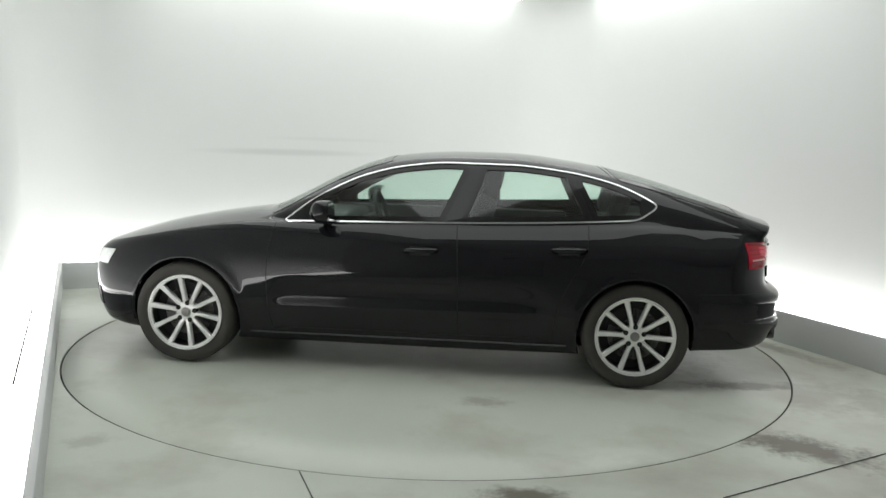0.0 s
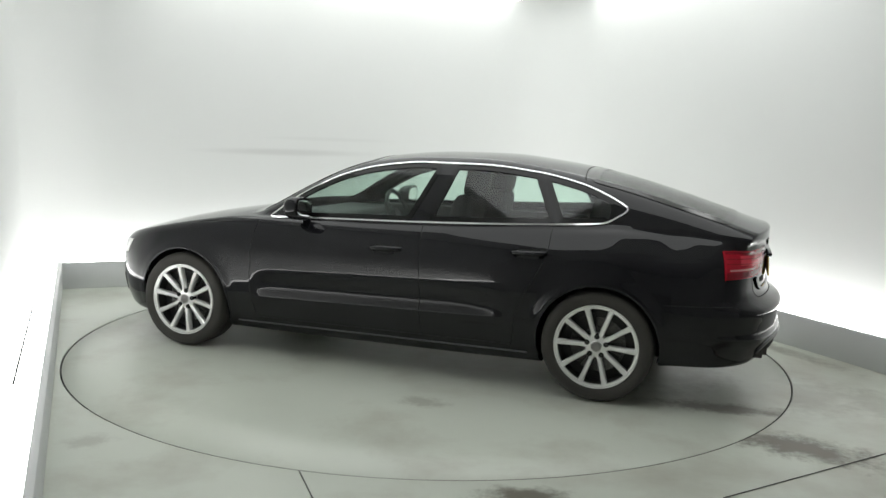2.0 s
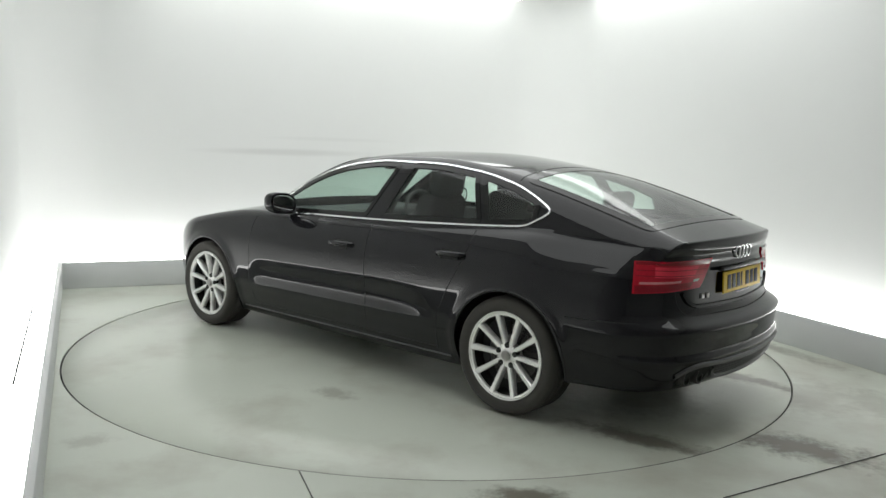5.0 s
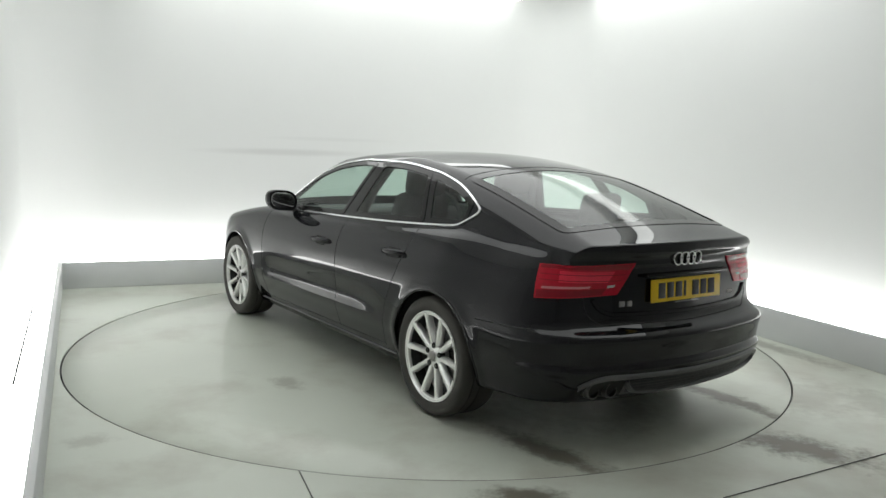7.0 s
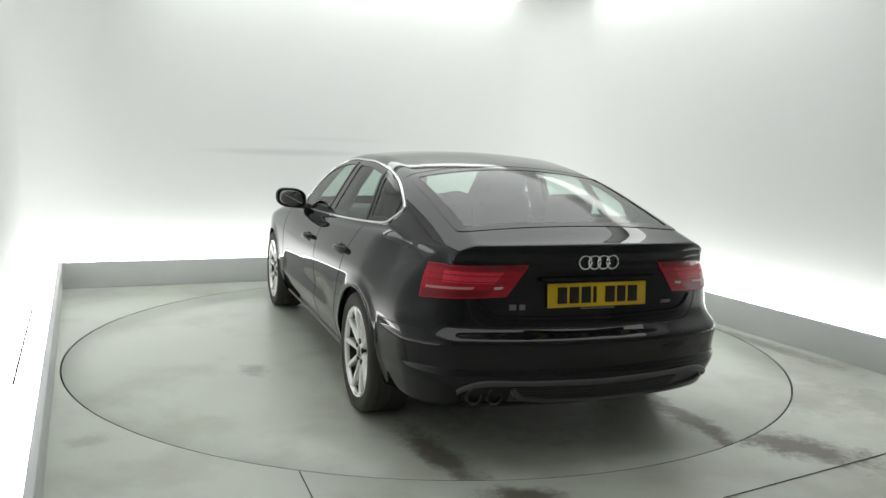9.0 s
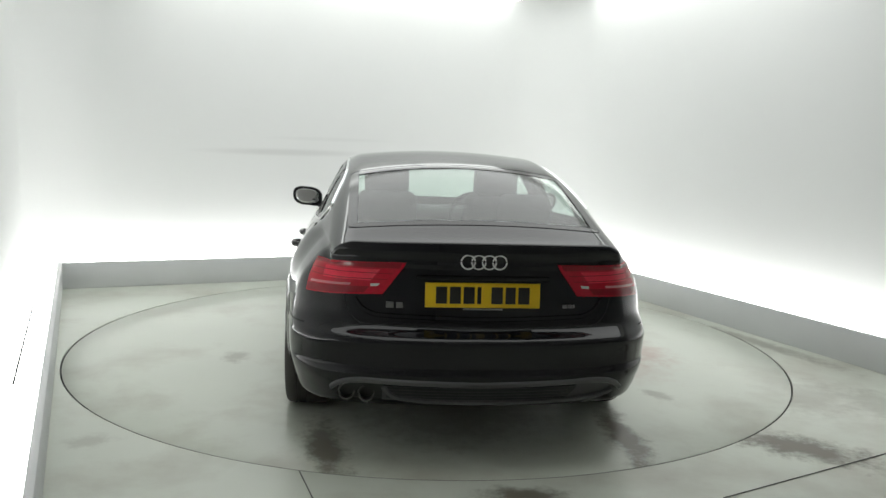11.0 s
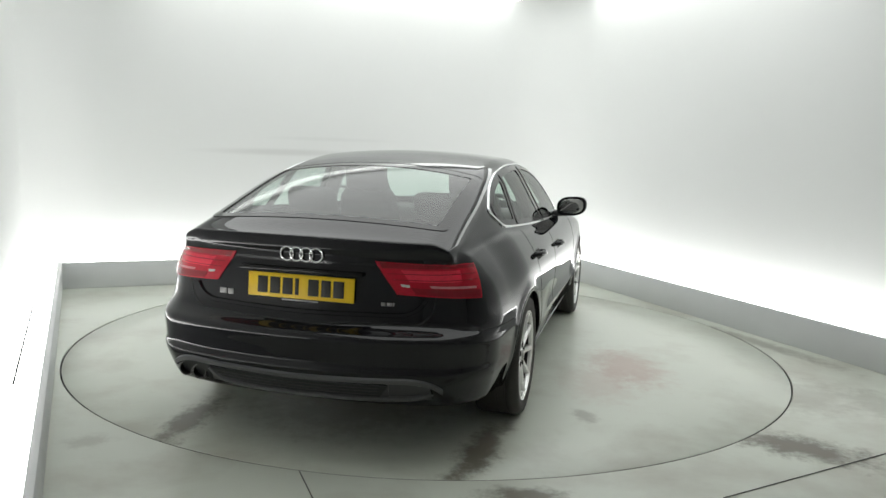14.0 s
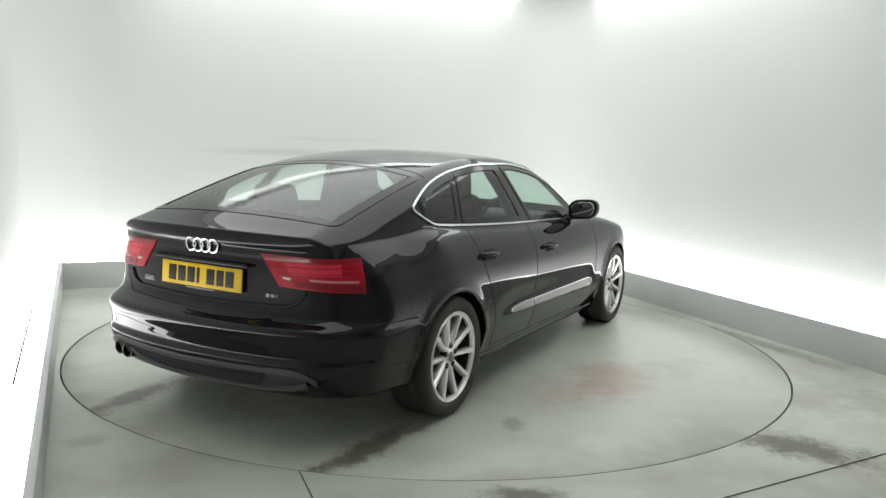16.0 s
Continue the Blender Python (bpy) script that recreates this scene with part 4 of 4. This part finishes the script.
def tail_details(car):
    # bumper: lower valance, mesh panel, bright crease and tail pipes
    def band(z0, z1, y, n=50, m=6, sweep=0.0):
        return [[(-y + 2 * y * i / (n - 1), z0 + (z1 - z0) * j / (m - 1) + sweep * abs(-1 + 2 * i / (n - 1)) ** 3) for i in range(n)] for j in range(m)]
    patch("lower_valance", onto_tail, band(0.298, 0.372, 0.44), GREYTRIM, car, 0.004, 0.02, "grey plastic rear valance")
    patch("mesh_panel", onto_tail, [[(y * (1.0 if y > 0 else 0.90 + 0.10 * j / 5), 0.312 + 0.058 * j / 5) for y in np.linspace(-0.44, 0.42, 50)] for j in range(6)], TRIM, car, 0.0055, 0.012, "black honeycomb mesh panel")
    for j in range(3):
        z = 0.326 + 0.016 * j
        ribbon("mesh_bar", onto_tail, resample([(-0.395, z), (0.0, z - 0.002), (0.41, z)], 40), 0.004, GREYTRIM, car, 0.008, 0.006, False)
    # grey surround of the insert
    sweep = [(0, 0.388), (31, 0.394), (40, 0.398), (44, 0.390), (48, 0.368), (50, 0.345)]
    top = resample([(-d, z) for d, z in sweep[::-1]] + sweep[1:], 160, False, 6)
    ribbon("valance_edge", round_end, top, 0.026, EDGETRIM, car, 0.012, 0.035, False, "dark grey moulded surround of the rear insert")
    rail = resample([(-0.57, 0.745), (-0.54, 0.70), (-0.48, 0.673), (0.0, 0.664), (0.48, 0.673), (0.54, 0.70), (0.57, 0.745)], 100, False, 4)
    ribbon("tailgate_edge", onto_tail, rail, 0.020, PAINT, car, 0.011, 0.025, False, "rolled lower edge of the tailgate")
    low = resample([(0.435, 0.372), (0.420, 0.345), (0.38, 0.316), (0.25, 0.303), (0, 0.298), (-0.42, 0.303), (-0.56, 0.314), (-0.625, 0.340)], 110, False, 4)
    ribbon("valance_lip", onto_tail, low, 0.024, EDGETRIM, car, 0.016, 0.03, False, "grey lower lip")
    for a, b in ((0.435, 0.64), (-0.62, -0.435)):
        rows = [[(a + (b - a) * i / 12, 0.302 + 0.084 * j / 5) for i in range(13)] for j in range(6)]
        patch("pipe_recess" if a > 0 else "valance_end", onto_tail, rows, DARK if a > 0 else GREYTRIM, car, 0.003 if a > 0 else 0.001, 0.01, "dark recess round the tail pipes" if a > 0 else "dark grey valance end")
    for y in (0.510, 0.598):
        q = onto_tail([(y, 0.325)])[0]
        bm = lathe([(0.031, -0.10), (0.037, -0.10), (0.039, -0.02), (0.038, 0.12), (0.032, 0.12)], "X", 32, True)
        pipe = part("tail_pipe", bm, PIPE, car, "dark chromed round tail pipe", Matrix.Translation((q[0] + 0.080, y, 0.330)))
        part("pipe_throat", lathe([(0.001, 0.05), (0.034, 0.05), (0.034, 0.055)], "X", 24), DARK, pipe)
    for s in (1, -1):
        # door handles with a dark cup behind
        for hx, hz in ((-0.085, 0.787), (-0.985, 0.826)):
            y = onto_side([(hx, hz)], s)[0][1]
            cup = [[(hx + 0.065 - 0.13 * i / 8, hz - 0.030 + 0.052 * j / 6) for i in range(9)] for j in range(7)]
            patch("handle_cup", lambda q: onto_side(q, s), cup, DARK, car, 0.001, 0.004, "dark handle recess")
            pts = [(hx + 0.095, y - s * 0.004, hz - 0.004), (hx + 0.08, y + s * 0.020, hz), (hx + 0.03, y + s * 0.034, hz + 0.003), (hx - 0.04, y + s * 0.034, hz + 0.005), (hx - 0.085, y + s * 0.022, hz + 0.005), (hx - 0.10, y - s * 0.004, hz + 0.003)]
            part("door_handle", tube(pts, 0.0155, 10), PAINT, car, "black pull handle")
        # the sill's thin highlight line, put into the strip's lighter grey
        ribbon("sill_edge", lambda q: onto_side(q, s), resample([(1.0, 0.215), (-1.0, 0.235)], 50), 0.010, EDGETRIM, car, 0.007, 0.02, False, "sill edge, greyer than the paint for its highlight line")


def mirrors(car):
    for s in (1, -1):
        bm = bmesh.new()
        bmesh.ops.create_uvsphere(bm, u_segments=28, v_segments=18, radius=1)
        for v in bm.verts:
            x, y, z = v.co
            # squared-off shell, flat at the back
            f = lambda c, p: math.copysign(abs(c) ** p, c)
            v.co = Vector((max(f(x, 0.8) * 0.085, -0.032), f(y, 0.72) * 0.112, f(z, 0.75) * 0.073 + 0.012 * y * s))
        bmesh.ops.recalc_face_normals(bm, faces=bm.faces[:])
        mir = part("door_mirror", bm, PAINT, car, "black door mirror housing", pose(0.50, s * 0.925, 1.000, 0, 0, 0))
        bm = bmesh.new()
        bmesh.ops.create_uvsphere(bm, u_segments=28, v_segments=14, radius=1)
        for v in bm.verts:
            x, y, z = v.co
            f = lambda c, p: math.copysign(abs(c) ** p, c)
            v.co = Vector((-0.0335 + 0.002 * x, f(y, 0.72) * 0.088, f(z, 0.75) * 0.054 + 0.010 * y * s))
        part("mirror_glass", bm, MIRROR, mir, "silvered mirror glass")
        part("mirror_foot", tube([(0.03, -s * 0.15, -0.075), (0.02, -s * 0.12, -0.062), (0.01, -s * 0.06, -0.055), (0.0, 0, -0.045)], 0.026, 10), TRIM, mir, "black mirror foot")


def cabin(car):
    """Seats, wheel, dash and the dark tub seen through the glass."""
    part("cabin_floor", box(-1.9, 1.15, -0.72, 0.72, 0.26, 0.30), PLASTIC, car)
    part("parcel_shelf", box(-2.02, -1.22, -0.58, 0.58, 0.93, 0.955, 0.01), PLASTIC, car, "black parcel shelf")
    part("dashboard", box(0.52, 0.98, -0.70, 0.70, 0.66, 0.925, 0.06, 4), PLASTIC, car, "black dashboard")
    for y in (0.36, -0.36):
        seat = part("front_seat", box(-0.30, 0.26, y - 0.26, y + 0.26, 0.42, 0.60, 0.06, 4), CLOTH, car, "dark grey front seat")
        bm = box(-0.07, 0.07, -0.25, 0.25, 0.0, 0.60, 0.06, 4)
        for v in bm.verts:
            v.co.y *= 1 - 0.28 * max(0, v.co.z - 0.2) / 0.4
        part("backrest", bm, CLOTH, seat, m=pose(-0.30, y, 0.54, 0, -17, 0))
        bm = box(-0.05, 0.05, -0.145, 0.145, -0.03, 0.20, 0.05, 4)
        part("headrest", bm, CLOTH, seat, "dark grey headrest", pose(-0.485, y, 1.125, 0, -10, 0))
        for d in (-0.05, 0.05):
            part("headrest_post", tube([(-0.47, y + d, 1.05), (-0.49, y + d, 1.16)], 0.006), STEEL, seat)
    bench = part("rear_bench", box(-1.20, -0.72, -0.62, 0.62, 0.40, 0.58, 0.06, 4), CLOTH, car, "dark grey rear bench")
    part("bench_back", box(-0.08, 0.08, -0.62, 0.62, 0.0, 0.46, 0.06, 4), CLOTH, bench, m=pose(-1.14, 0, 0.52, 0, -22, 0))
    for y in (0.38, -0.38):
        part("headrest", box(-0.05, 0.05, -0.15, 0.15, 0.0, 0.20, 0.05, 4), CLOTH, bench, "dark grey headrest", pose(-1.30, y, 0.975, 0, -14, 0))
    rim = [(0.36 + 0.06 * math.sin(a), -0.36 + 0.185 * math.cos(a), 0.88 + 0.175 * math.sin(a)) for a in np.linspace(0, 2 * math.pi, 40, endpoint=False)]
    sw = part("steering_wheel", tube(rim, 0.016, 8, True), PLASTIC, car, "black steering wheel")
    part("column", tube([(0.36, -0.36, 0.88), (0.55, -0.36, 0.80)], 0.05, 12), PLASTIC, sw)
    part("interior_mirror", box(0.30, 0.325, -0.12, 0.12, 1.235, 1.29, 0.012, 3), PLASTIC, car, "black interior mirror")
    # pale roof lining under the panel
    xs, ys = np.linspace(0.12, -1.15, 30), np.linspace(-0.56, 0.56, 21)
    q = np.array([(x, y) for x in xs for y in ys])
    p = onto_top(q) - [0, 0, 0.03]
    faces = [(i * 21 + j, i * 21 + j + 1, i * 21 + j + 22, i * 21 + j + 21) for i in range(29) for j in range(20)]
    plain_mesh("roof_lining", p, faces, HEADLINER, car, "pale grey roof lining")
    # door cards and pillar linings
    for s in (1, -1):
        part("door_card", box(-1.05, 0.80, s * 0.735 - 0.03, s * 0.735 + 0.03, 0.34, 0.935, 0.02), PLASTIC, car)
        part("pillar_lining", tube([(-0.27, s * 0.735, 0.95), (-0.33, s * 0.66, 1.14), (-0.38, s * 0.565, 1.30)], 0.045, 10), PLASTIC, car)
        part("rear_lining", box(-1.95, -1.50, s * 0.63 - 0.03, s * 0.63 + 0.03, 0.90, 1.0, 0.02), PLASTIC, car)


def build_car():
    car = new("car", None)
    tagged(car, "glossy black five-door fastback car standing on the turntable", "car")
    panels = shell(car)
    windows(car, panels)
    arches(car)
    shut_lines(car)
    for i, (x, s) in enumerate(((AXLE, 1), (-AXLE, 1), (AXLE, -1), (-AXLE, -1))):
        wheel(car, x, s, (9, 2, 20, 3)[i])
    lamps(car)
    tail_details(car)
    mirrors(car)
    cabin(car)
    return car


car = build_car()


def motions():
    rows = [0.5 * i for i in range(33)]
    walk(table, [(t, pose(0, 0, 0, 0, 0, TURN * t)) for t in rows])
    walk(car, [(t, pose(0, 0, 0, 0, 0, HEADING + TURN * t) @ pose(0.0671, 0.0012, 0)) for t in rows])


motions()
